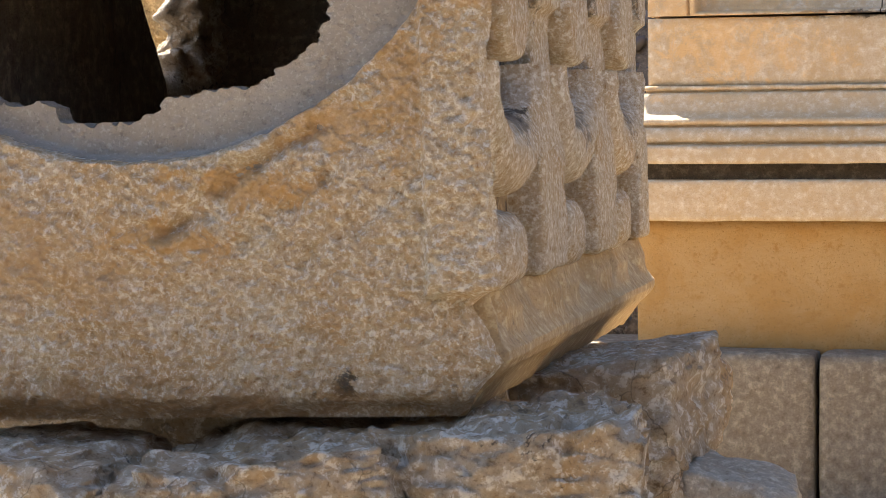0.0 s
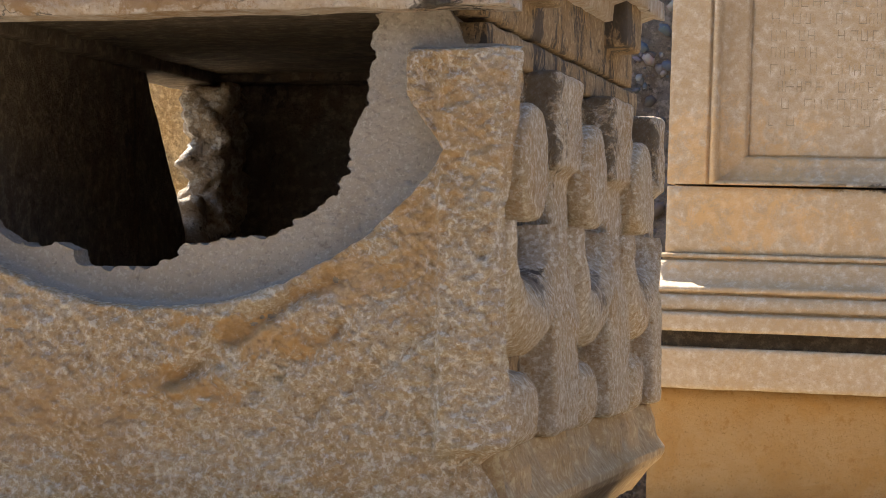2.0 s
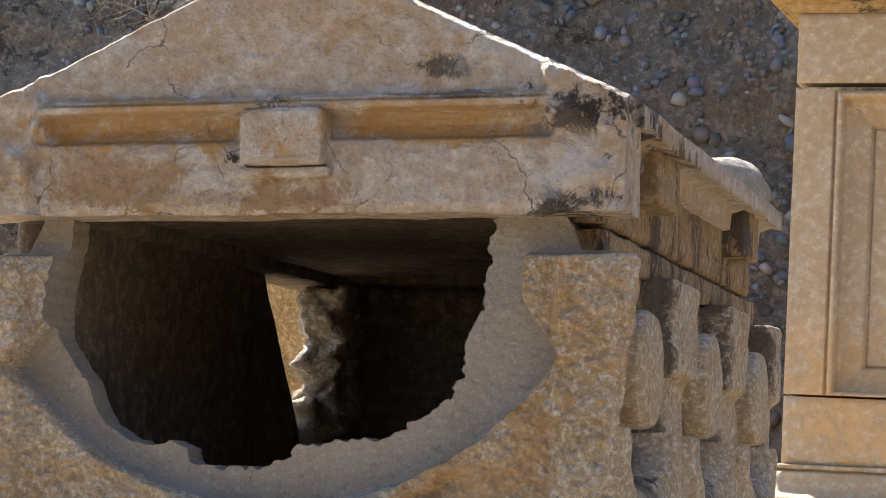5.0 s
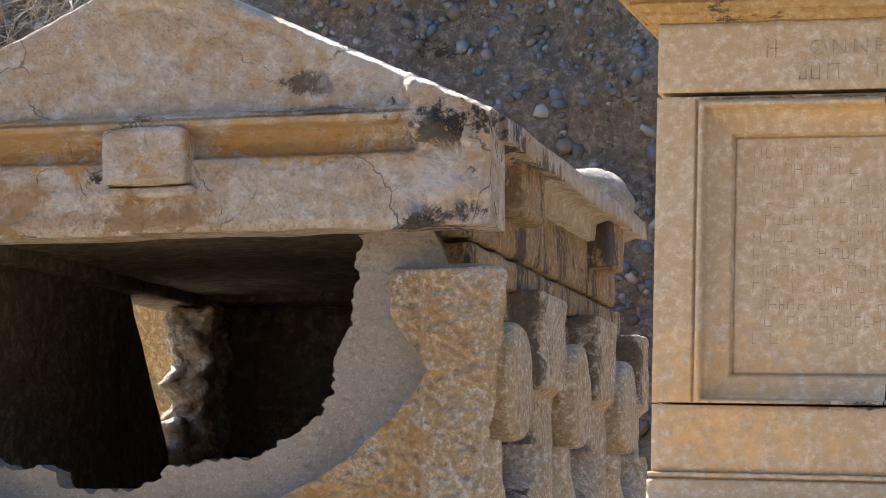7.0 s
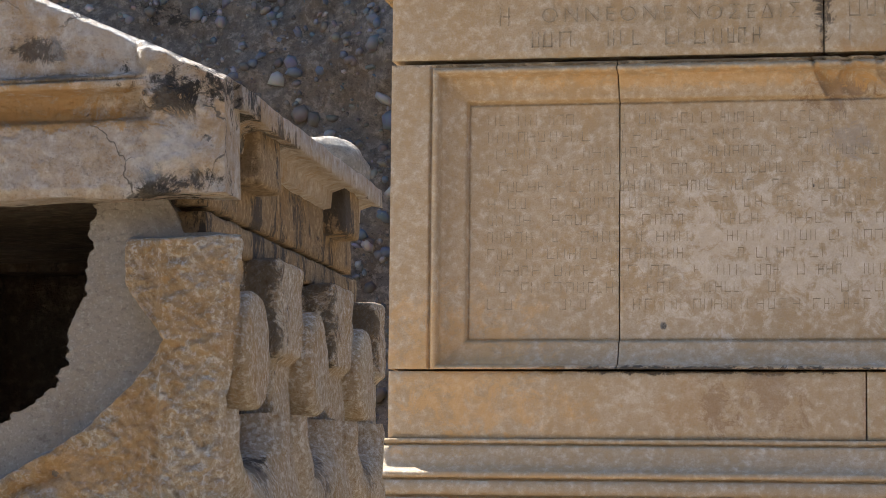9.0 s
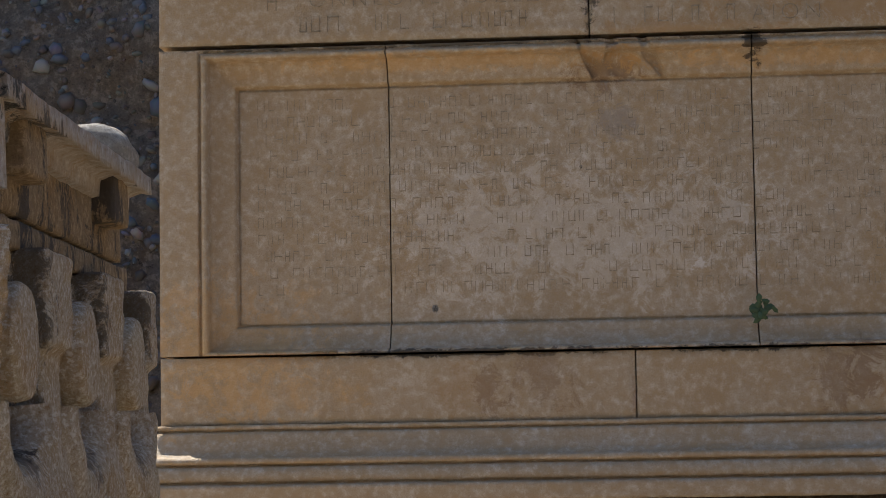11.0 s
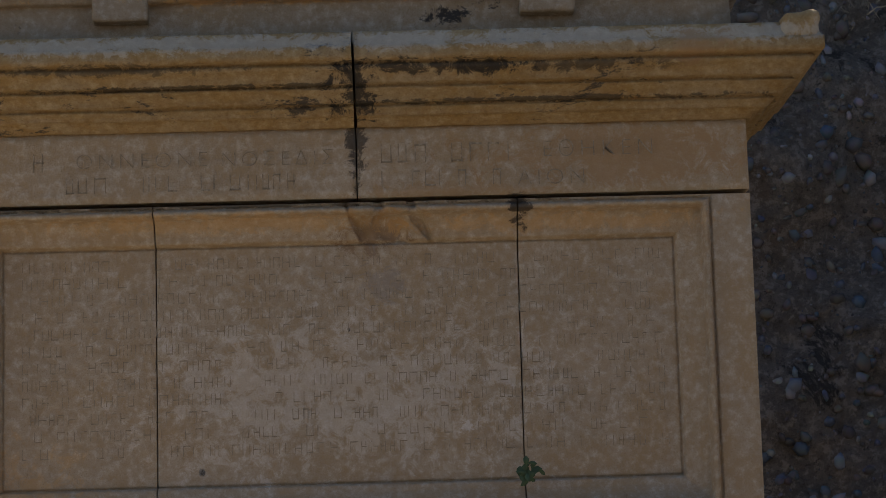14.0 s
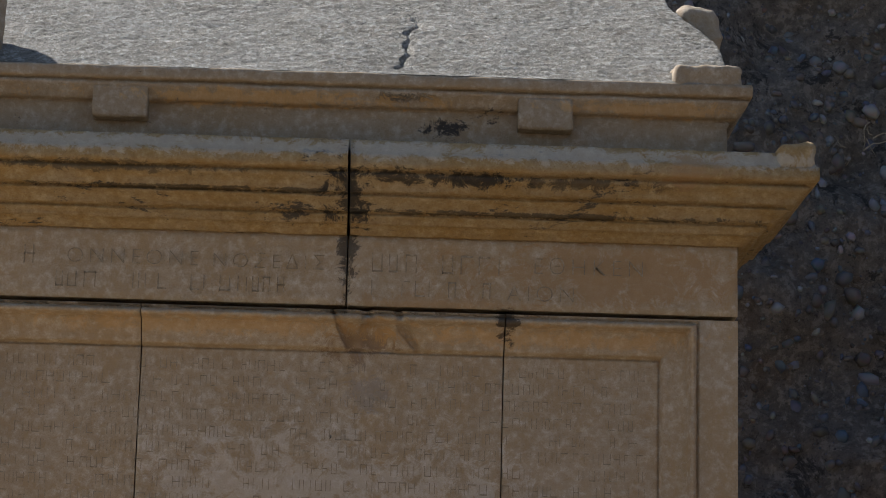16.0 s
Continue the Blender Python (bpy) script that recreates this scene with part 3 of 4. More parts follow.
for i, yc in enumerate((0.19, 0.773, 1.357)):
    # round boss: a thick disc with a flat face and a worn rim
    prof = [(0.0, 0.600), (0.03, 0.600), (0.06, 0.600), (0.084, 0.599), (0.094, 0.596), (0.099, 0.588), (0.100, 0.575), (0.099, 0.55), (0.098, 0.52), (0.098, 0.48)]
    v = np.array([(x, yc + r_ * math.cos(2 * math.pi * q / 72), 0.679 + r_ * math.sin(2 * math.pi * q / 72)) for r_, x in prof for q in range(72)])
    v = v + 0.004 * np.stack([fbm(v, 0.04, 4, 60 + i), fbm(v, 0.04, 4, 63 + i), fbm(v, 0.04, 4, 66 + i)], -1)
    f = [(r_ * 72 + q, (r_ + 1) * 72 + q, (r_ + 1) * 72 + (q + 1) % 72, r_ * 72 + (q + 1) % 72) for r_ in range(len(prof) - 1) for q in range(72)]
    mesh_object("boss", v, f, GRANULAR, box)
    # garland: a thick swag between its neighbours
    a, b = ((0.06, 0.49), (0.69, 1.06), (1.27, 1.65))[i]
    rings, m = [], 18
    for s in range(41):
        u = s / 40
        th = math.pi * u
        cy = (a + b) / 2 - (b - a) / 2 * math.cos(th)
        cz = 0.58 - 0.16 * math.sin(th) ** 0.8
        ty, tz = (b - a) / 2 * math.sin(th) + 1e-3, -0.16 * math.cos(th)
        ln = math.hypot(ty, tz)
        ny, nz = -tz / ln, ty / ln
        rad = 0.035 + 0.035 * math.sin(th)
        rings.append([(0.525 + 0.062 * math.sin(2 * math.pi * q / m), cy + ny * rad * math.cos(2 * math.pi * q / m), cz + nz * rad * math.cos(2 * math.pi * q / m)) for q in range(m)])
    v = np.array([p for r in rings for p in r])
    v = v + 0.010 * np.stack([fbm(v, 0.06, 3, 70 + i), fbm(v, 0.06, 3, 73 + i), fbm(v, 0.06, 3, 76 + i)], -1)
    f = [(r * m + q, r * m + (q + 1) % m, (r + 1) * m + (q + 1) % m, (r + 1) * m + q) for r in range(40) for q in range(m)]
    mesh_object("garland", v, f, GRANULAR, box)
    stone_part("pendant", (0.48, yc - 0.04, 0.195), (0.578, yc + 0.13, 0.33), 0.045, 0.010, GRANULAR, box, 0.010, 0.05, 80 + i)

# ---- its lid ----
RIDGE, PITCH = 1.385, 0.464


def lid_roof():
    prof = [(-0.60, 1.066), (-0.60, RIDGE - PITCH * 0.60), (0.0, RIDGE), (0.60, RIDGE - PITCH * 0.60), (0.60, 1.066), (0.575, 1.07), (0.55, 1.062), (0.545, 1.03), (0.50, 1.02), (0.0, 1.2), (-0.50, 1.02), (-0.55, 1.06)]
    pts = []
    for (x0, z0), (x1, z1) in zip(prof, prof[1:] + prof[:1]):
        k = max(1, int(math.hypot(x1 - x0, z1 - z0) / 0.02))
        pts += [(x0 + (x1 - x0) * i / k, z0 + (z1 - z0) * i / k) for i in range(k)]
    n = len(pts)
    ys = np.linspace(0.075, 1.60, 90)
    v = np.array([(x, y, z) for y in ys for x, z in pts])
    nn = fbm(v, 0.06, 3, 101)
    v[:, 2] += 0.005 * nn
    v[:, 0] += 0.004 * fbm(v, 0.08, 3, 102)
    f = [(r * n + q, r * n + (q + 1) % n, (r + 1) * n + (q + 1) % n, (r + 1) * n + q) for r in range(len(ys) - 1) for q in range(n)]
    f.append(tuple(range(n)))
    f.append(tuple((len(ys) - 1) * n + q for q in range(n))[::-1])
    return mesh_object("lid", v, f, LID, box, "gabled lid of stained, chipped marble")


lid = lid_roof()


def gable():
    xs, vs = np.linspace(-0.585, 0.585, 300), np.linspace(0, 1, 170)
    X, V = np.meshgrid(xs, vs)
    P0 = np.stack([X, 0 * X, V], -1).reshape(-1, 3)
    top = RIDGE - PITCH * np.abs(X) + 0.002
    low = 0.925 + 0.006 * fbm(P0 * [1, 0, 0], 0.1, 3, 90).reshape(X.shape)
    Z = low + V * (top - low)
    P = np.stack([X, 0 * X, Z], -1).reshape(-1, 3)
    n1, n2, n3 = (fbm(P, s, 3, 91 + i).reshape(X.shape) for i, s in enumerate((0.12, 0.035, 0.012)))
    ax = np.abs(X)
    end = 0.450 + np.clip(1.10 - Z, 0, 0.05) * 0.2 + 0.016 * n2
    inner = smooth(0.012, -0.012, ax - end)
    Y = np.full_like(X, 0.02)
    prof = np.interp(Z, [0.9, 0.925, 0.94, 1.042, 1.048, 1.056, 1.075, 1.096, 1.099, 1.110, 1.113, 1.117, 1.121, 1.126, 1.4], [0.04, 0.030, 0.022, 0.024, 0.026, 0.046, 0.050, 0.042, 0.000, -0.004, 0.006, 0.000, 0.006, 0.022, 0.022])
    Y = prof * inner + (0.004 + 0.012 * n1 + 0.010 * n2) * (1 - inner)
    Y += 0.004 * n1 + 0.005 * n2 + 0.003 * n3
    Y += 0.024 * smooth(0.013 + 0.006 * n2, 0.0, top - Z) ** 1.5
    v, f = slab(X, Z, Y, 0.12)
    return mesh_object("gable_front", v, f, LID, lid, "moulded gable with a battered corner")


gable()
stone_part("front_bracket", (-0.073, -0.014, 1.005), (0.073, 0.06, 1.10), 0.008, 0.008, LID, lid, 0.004, 0.05, 95)
stone_part("bracket_sill", (-0.083, 0.0, 0.985), (0.083, 0.05, 1.004), 0.006, 0.008, LID, lid, 0.003, 0.05, 96)
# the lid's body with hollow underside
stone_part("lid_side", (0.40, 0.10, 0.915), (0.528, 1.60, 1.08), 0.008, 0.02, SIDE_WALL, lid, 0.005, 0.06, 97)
stone_part("lid_side", (-0.54, 0.10, 0.925), (-0.40, 1.60, 1.08), 0.008, 0.03, SHADED_WALL, lid, 0.005, 0.06, 98)
stone_part("lid_end", (-0.42, 1.45, 0.932), (0.42, 1.60, 1.12), 0.01, 0.03, SHADED_WALL, lid, 0.006, 0.1, 103)
stone_part("lid_soffit", (-0.42, 0.11, 0.952), (0.42, 1.47, 1.02), 0.01, 0.03, SHADED_WALL, lid, 0.01, 0.1, 99)


for y0 in (0.335, 1.235):
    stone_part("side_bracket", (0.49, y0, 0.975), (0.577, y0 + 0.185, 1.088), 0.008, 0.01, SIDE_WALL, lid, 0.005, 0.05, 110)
stone_part("top_acroterion", (-0.092, 0.01, 1.30), (0.092, 0.14, 1.52), 0.03, 0.01, LID, lid, 0.008, 0.06, 111)
stone_part("corner_acroterion", (0.42, 1.28, 1.05), (0.59, 1.56, 1.20), 0.07, 0.012, PALE_ROCK, lid, 0.012, 0.08, 112)

# ---- rubble under the chest ----
def rock(name, lo, hi, seed, mat, label, r=0.03, amp=0.02, turn=0.0, cuts=14, slope=0.0, res=0.010):
    """A broken boulder: a block cut by random planes, then roughened."""
    rnd = np.random.RandomState(seed)
    v, f = rounded_box(lo, hi, r, res)
    c, h = (np.array(lo) + np.array(hi)) / 2, (np.array(hi) - np.array(lo)) / 2
    d = v - c
    for _ in range(cuts):
        n = rnd.normal(size=3) * [1, 1, 0.9]
        n /= np.linalg.norm(n)
        reach = np.abs(n * h).sum() * rnd.uniform(0.62, 0.85)
        over = np.clip(d @ n - reach, 0, None)
        d = d - over[:, None] * n * 0.92
    nn = d / np.maximum(np.linalg.norm(d, axis=1), 1e-6)[:, None]
    ridged = 1 - 2 * np.abs(fbm(d + seed, 0.14, 4, seed))
    chips = np.abs(fbm(d * [1, 1, 1.6] + seed, 0.10, 4, seed + 17))
    d = d + nn * (amp * 1.2 * fbm(d + seed, 0.25, 6, seed + 7) + amp * 0.6 * ridged - amp * 1.3 * chips)[:, None]
    d = d + nn * (amp * 0.5 * fbm(d * [1, 1, 2.5] + seed, 0.035, 4, seed + 23))[:, None]
    d[:, 2] += slope * d[:, 0]
    cs, sn = math.cos(radians(turn)), math.sin(radians(turn))
    d = np.stack([cs * d[:, 0] - sn * d[:, 1], sn * d[:, 0] + cs * d[:, 1], d[:, 2]], -1)
    ob = mesh_object(name, d, f, mat)
    ob.location = c
    return tagged(ob, label, "rock", group="rubble under the sarcophagus")


rock("rock", (-2.7, 3.36, 0.72), (-1.42, 3.85, 1.080), 201, ROCK, "long grey-tan slab of rough limestone under the chest", cuts=14, r=0.03, amp=0.035, res=0.008)
rock("rock", (-1.72, 3.38, 0.66), (-1.06, 4.0, 1.084), 212, ROCK, "flat tan boulder under the chest's front", turn=5, cuts=14, r=0.03, amp=0.035, slope=0.06, res=0.007)
rock("rock", (-1.24, 3.52, 0.45), (-0.72, 4.05, 1.128), 219, ROCK, "jagged pale boulder at the chest's corner", turn=12, cuts=22, r=0.03, amp=0.04, slope=0.07, res=0.007)
rock("rock", (-1.36, 4.30, 0.86), (-0.84, 5.0, 1.145), 221, ROCK, "dark weathered slab under the chest's long side", cuts=12, r=0.03, amp=0.03, slope=0.13)
rock("rock", (-0.92, 4.35, 0.50), (-0.62, 4.75, 0.985), 204, PALE_ROCK, "pale pointed stone fallen beside the base", r=0.03, cuts=16, slope=-0.2)
rock("rock", (-1.08, 4.25, 0.45), (-0.80, 4.6, 0.95), 205, ROCK, "small brown stone in the rubble")
rock("rock", (-2.5, 3.5, -0.05), (-0.95, 5.5, 0.85), 206, ROCK, "mass of rough stone carrying the chest", r=0.1, res=0.03)
rock("rock", (-2.25, 4.05, 0.6), (-1.15, 5.3, 1.125), 207, ROCK, "flat bedding stone beneath the chest", r=0.02, amp=0.008, cuts=0, res=0.03)
AMBER = stone("amber_boulder", (0.60, 0.42, 0.20), (0.50, 0.31, 0.12), (0.46, 0.25, 0.06), (0.05, 0.03, 0.015), big=0.3, grain=0.01, bump=0.8, stain_amount=0.5, dark_amount=0.1, seed=70.0, wear_relief=0.7)
rock("rock", (-4.3, 8.2, 0.0), (-2.6, 9.0, 2.75), 208, AMBER, "upright amber boulder beyond the chest", r=0.05, cuts=0, res=0.025, amp=0.03)


# ---- the tall tomb behind ----
tomb = new("tomb_monument")
tomb.location = (0, YM, 0)
tagged(tomb, "tall cream limestone tomb with inscribed panel and moulded cornice", "monument")
X0, X1, DEEP = -1.505, 1.12, 1.45
IN = (-1.263, 0.880, 2.060, 2.823)      # the sunk field of the panel


def panel_depth(X, Z):
    d = np.maximum(np.maximum(IN[0] - X, X - IN[1]), np.maximum(IN[2] - Z, Z - IN[3]))
    return np.interp(d, [-1, -0.005, -0.003, 0.001, 0.005, 0.012, 0.030, 0.056, 0.070, 0.076, 0.080, 0.084, 0.090, 0.098, 0.104, 0.107, 0.111, 0.115, 2], [0.085, 0.085, 0.092, 0.092, 0.064, 0.060, 0.056, 0.044, 0.034, 0.032, 0.030, -0.008, -0.016, -0.016, -0.008, 0.012, 0.014, 0.0, 0.0]) + 0.03 * np.clip(1 - (((X + 0.03) / 0.085) ** 2 + ((Z - 2.865) / 0.06) ** 2) * (1 + 0.8 * np.sin(60 * X + 35 * Z)), 0, 1) ** 0.5 * smooth(-0.002, 0.004, d)


def course(name, x0, x1, z0, z1, mat, depth=None, label="", res=0.012, seed=0, thick=0.2, face=0.0, wear_relief=0.008):
    xs = np.linspace(x0 + 0.002, x1 - 0.002, max(3, int((x1 - x0) / res)))
    zs = np.linspace(z0 + 0.002, z1 - 0.002, max(3, int((z1 - z0) / res)))
    X, Z = np.meshgrid(xs, zs)
    P = np.stack([X, 0 * X + seed, Z], -1).reshape(-1, 3)
    Y = face + (0.0018 * fbm(P, 0.10, 3, seed) + 0.0008 * fbm(P, 0.02, 2, seed + 1)).reshape(X.shape)
    if depth:
        Y = Y + depth(X, Z)
    ed = np.minimum(np.minimum(X - x0, x1 - X), np.minimum(Z - z0, z1 - Z)) - 0.004 * (1 + fbm(P, 0.05, 3, seed + 2).reshape(X.shape))
    Y = Y + wear_relief * (1 - smooth(0.0, 0.010, ed))
    v, f = slab(X, Z, Y, face + thick)
    return mesh_object(name, v, f, mat, tomb, label)


for i, (a, b) in enumerate(((X0, -0.775), (-0.775, 0.379), (0.379, X1))):
    course("panel_slab", a, b, 1.963, 2.944, CREAM, panel_depth, "inscribed slab with a moulded frame", 0.0036, 300 + i, wear_relief=0.002)
course("frieze_block", X0, -0.128, 2.955, 3.186, CREAM, None, "frieze block with worn lettering", 0.012, 310)
course("frieze_block", -0.128, X1, 2.955, 3.186, CREAM, None, "frieze block with worn lettering", 0.012, 311)
course("lower_block", X0, -0.006, 1.745, 1.960, CREAM, None, "", 0.012, 312)
course("lower_block", -0.006, X1, 1.745, 1.960, CREAM, None, "", 0.012, 313)
stone_part("core", (X0 + 0.01, 0.22, 0.9), (X1 - 0.01, DEEP, 3.44), 0.01, 0.2, CREAM, tomb, 0.0)


def moulding(name, profile, mat, x0=X0, x1=X1, deep=DEEP, label="", seed=0, amp=0.002, rough_size=0.1, left=True, right=True, back=None):
    """A moulded course along the front that returns down the left and right sides, closed at its ends."""
    pr = []
    for (o0, z0), (o1, z1) in zip(profile, profile[1:]):
        k = max(1, int(math.hypot(o1 - o0, z1 - z0) / 0.01))
        pr += [(o0 + (o1 - o0) * i / k, z0 + (z1 - z0) * i / k) for i in range(k)]
    pr.append(profile[-1])
    k = max(8, int((x1 - x0) / 0.02))
    path = [(x0 + (x1 - x0) * i / k, 0.0) for i in range(k + 1)]
    if left:
        path = [(x0, deep)] + path
    if right:
        path += [(x1, (back or deep) * i / 40) for i in range(1, 41)]
    v, f = sweep(pr, path)
    v = np.array(v)
    v = v + amp * np.stack([fbm(v, rough_size, 3, seed), fbm(v, rough_size, 3, seed + 3), fbm(v, rough_size, 3, seed + 6)], -1)
    v = v + np.outer(0.010 * np.clip(fbm(v, 0.09, 3, seed + 9) * 3 - 1.35, 0, 1), (0, 1, -0.3))
    n = len(pr)
    f.append(tuple(range(n))[::-1])
    f.append(tuple(range((len(path) - 1) * n, len(path) * n)))
    return mesh_object(name, v, f, mat, tomb, label)


CORN = [(-0.05, 3.45), (0.185, 3.45), (0.192, 3.442), (0.214, 3.402), (0.222, 3.396), (0.222, 3.358), (0.212, 3.352), (0.186, 3.352), (0.186, 3.345), (0.195, 3.340), (0.190, 3.330), (0.172, 3.320), (0.158, 3.302), (0.158, 3.292), (0.130, 3.292), (0.130, 3.285), (0.138, 3.280), (0.118, 3.270), (0.100, 3.252), (0.100, 3.243), (0.074, 3.243), (0.074, 3.236), (0.080, 3.232), (0.066, 3.226), (0.058, 3.216), (0.058, 3.209), (0.036, 3.209), (0.036, 3.203), (0.030, 3.200), (0.016, 3.192), (0.013, 3.183), (-0.05, 3.183)]
moulding("cornice_block", CORN, CORNICE, X0, -0.132, label="deeply moulded cornice block stained ochre and black, shade painted in its grooves", seed=320, amp=0.003, right=False)
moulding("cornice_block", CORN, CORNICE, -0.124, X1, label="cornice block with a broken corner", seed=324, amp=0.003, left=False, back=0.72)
BASEM = [(-0.02, 1.747), (0.014, 1.745), (0.016, 1.732), (0.004, 1.731), (0.004, 1.725), (0.024, 1.722), (0.030, 1.70), (0.050, 1.66), (0.072, 1.644), (0.084, 1.642), (0.090, 1.632), (0.088, 1.624), (0.070, 1.622), (0.070, 1.616), (0.092, 1.612), (0.104, 1.585), (0.106, 1.570), (0.09, 1.568), (0.09, 1.562), (0.124, 1.556), (0.126, 1.502), (-0.02, 1.500)]
moulding("base_moulding", BASEM, CREAM, label="base moulding with grey upper curve", seed=330)
moulding("bench_slab", [(-0.05, 1.452), (0.128, 1.452), (0.133, 1.445), (0.131, 1.332), (0.125, 1.325), (-0.05, 1.325)], CREAM, label="projecting pale slab", seed=340, amp=0.004)
# shadow gap below the base moulding, painted dark
stone_part("recess", (X0 - 0.03, -0.03, 1.44), (X1 + 0.03, 0.3, 1.51), 0.005, 0.1, SHADED_WALL, tomb, 0.0)
stone_part("riser", (X0 - 0.03, -0.03, 0.90), (X1 + 0.06, 0.4, 1.33), 0.01, 0.04, OCHRE, tomb, 0.004, 0.1, 341)
for i, (a, b) in enumerate(((-1.95, -0.945), (-0.945, 0.05), (0.05, 0.98), (0.98, 1.6))):
    stone_part("base_block", (a + 0.006, -0.20, 0.44), (b - 0.006, 0.4, 0.925), 0.018, 0.03, BASE, tomb, 0.004, 0.12, 350 + i)
    stone_part("base_block", (a - 0.3, -0.35, 0.0), (b - 0.312, 0.4, 0.435), 0.018, 0.05, BASE, tomb, 0.004, 0.12, 360 + i)

# ---- the sarcophagus lid that crowns the tomb ----
LX0, LX1 = -1.46, 1.045
stone_part("cornice_knob", (X1 + 0.09, -0.218, 3.37), (X1 + 0.215, -0.09, 3.482), 0.03, 0.010, CORNICE, tomb, 0.012, 0.06, 328, "broken corner of the cornice")
def crown_roof():
    run, rise = 0.95, 0.70
    xs, vs = np.linspace(LX0 - 0.09, LX1 + 0.035, 330), np.linspace(0, 1, 150)
    X, V = np.meshgrid(xs, vs)
    Y0 = -0.128 + V * run
    Z0 = 3.684 + V * run * rise
    P = np.stack([X, Y0, Z0], -1).reshape(-1, 3)
    n = (0.010 * fbm(P, 0.25, 3, 390) + 0.010 * fbm(P * [0.6, 2.0, 2.0], 0.030, 3, 391)).reshape(X.shape)
    crack = np.abs(X - 0.02 - 0.12 * V * run - 0.03 * vnoise(P * 14, 395).reshape(X.shape)) + 0.02 * smooth(0.45, 0.6, V)
    n = n - 0.018 * smooth(0.012, 0.003, crack) * smooth(0.05, 0.08, V)
    Z = Z0 + n * smooth(0, 0.03, V)
    k = X.size
    v = np.stack([X, Y0, Z], -1).reshape(-1, 3)
    v[:, 0] -= (0.13 * smooth(0.28, 0.75, V) * smooth(0.4, 1.05, X)).reshape(-1)
    back = np.array([(LX0 - 0.09, 1.77, 3.684), (LX1 + 0.035, 1.77, 3.684), (LX1 + 0.035, -0.128, 3.66), (LX0 - 0.09, -0.128, 3.66)])
    idx = np.arange(k).reshape(X.shape)
    f = np.stack([idx[:-1, :-1], idx[:-1, 1:], idx[1:, 1:], idx[1:, :-1]], -1).reshape(-1, 4).tolist()
    f.append((*idx[-1, :].tolist(), k + 1, k))
    f.append((*idx[:, -1].tolist()[::-1], k + 2, k + 1))
    f.append((*idx[:, 0].tolist(), k, k + 3))
    f.append((k, k + 1, k + 2, k + 3))
    return mesh_object("lid", np.concatenate([v, back]), f, ROOF, tomb, "gabled lid with a pecked roof slope")


crown = crown_roof()
tomb, keep_tomb = crown, tomb
LIDP = [(0.05, 3.700), (0.128, 3.684), (0.132, 3.676), (0.130, 3.645), (0.108, 3.643), (0.108, 3.637), (0.120, 3.634), (0.118, 3.622), (0.105, 3.612), (0.088, 3.585), (0.062, 3.584), (0.062, 3.577), (0.066, 3.572), (0.058, 3.56), (0.058, 3.443)]
moulding("lid_edge", LIDP, CROWN, LX0 + 0.03, LX1 - 0.03, 1.75, "moulded lid edge", seed=370, amp=0.004)
for a in (-0.95, 0.40):
    stone_part("lid_bracket", (a, -0.118, 3.520), (a + 0.175, 0.0, 3.625), 0.006, 0.012, CROWN, crown, 0.003, 0.05, 380)


stone_part("corner_acroterion", (LX0 - 0.10, -0.12, 3.66), (LX0 + 0.20, 0.06, 4.0), 0.08, 0.02, CROWN, crown, 0.012, 0.1, 400)
stone_part("corner_stub", (LX1 - 0.15, -0.128, 3.66), (LX1 + 0.07, 0.03, 3.75), 0.02, 0.010, CROWN, crown, 0.012, 0.05, 401, "broken corner ornament")
stone_part("rear_acroterion", (LX1 - 0.06, 0.50, 3.70), (LX1 + 0.09, 0.80, 4.16), 0.05, 0.015, CROWN, crown, 0.03, 0.09, 402, "broken rear corner ornament")
tomb = keep_tomb

# ---- the cut bank behind ----
def bank_y(P):
    """Depth of the bank's face; its mostly unseen far right swings forward to cut light."""
    return 10.2 + 0.12 * P[:, 2] - 0.35 * np.clip(P[:, 0] - 2.2, 0, 9) ** 1.4 + 0.30 * fbm(P, 1.4, 3, 500) + 0.16 * fbm(P, 0.36, 5, 503)


cx, cz = np.linspace(-10, 7, 520), np.linspace(-0.2, 7.5, 260)
CX, CZ = np.meshgrid(cx, cz)
CP = np.stack([CX, 0 * CX, CZ], -1).reshape(-1, 3)
CP[:, 2] *= (4.45 + 1.3 * smooth(-1.5, 1.0, CP[:, 0]) + 0.12 * fbm(CP * [1, 0, 0], 0.5, 3, 510)) / 7.5
cv = np.stack([CP[:, 0], bank_y(CP), CP[:, 2]], -1)
ci = np.arange(len(cv)).reshape(CX.shape)
cf = np.stack([ci[:-1, :-1], ci[:-1, 1:], ci[1:, 1:], ci[1:, :-1]], -1).reshape(-1, 4).tolist()
bank = mesh_object("bank", cv, cf, EARTH)
tagged(bank, "dark bank of pebbly conglomerate earth behind the tombs", "bank", kind="structure")

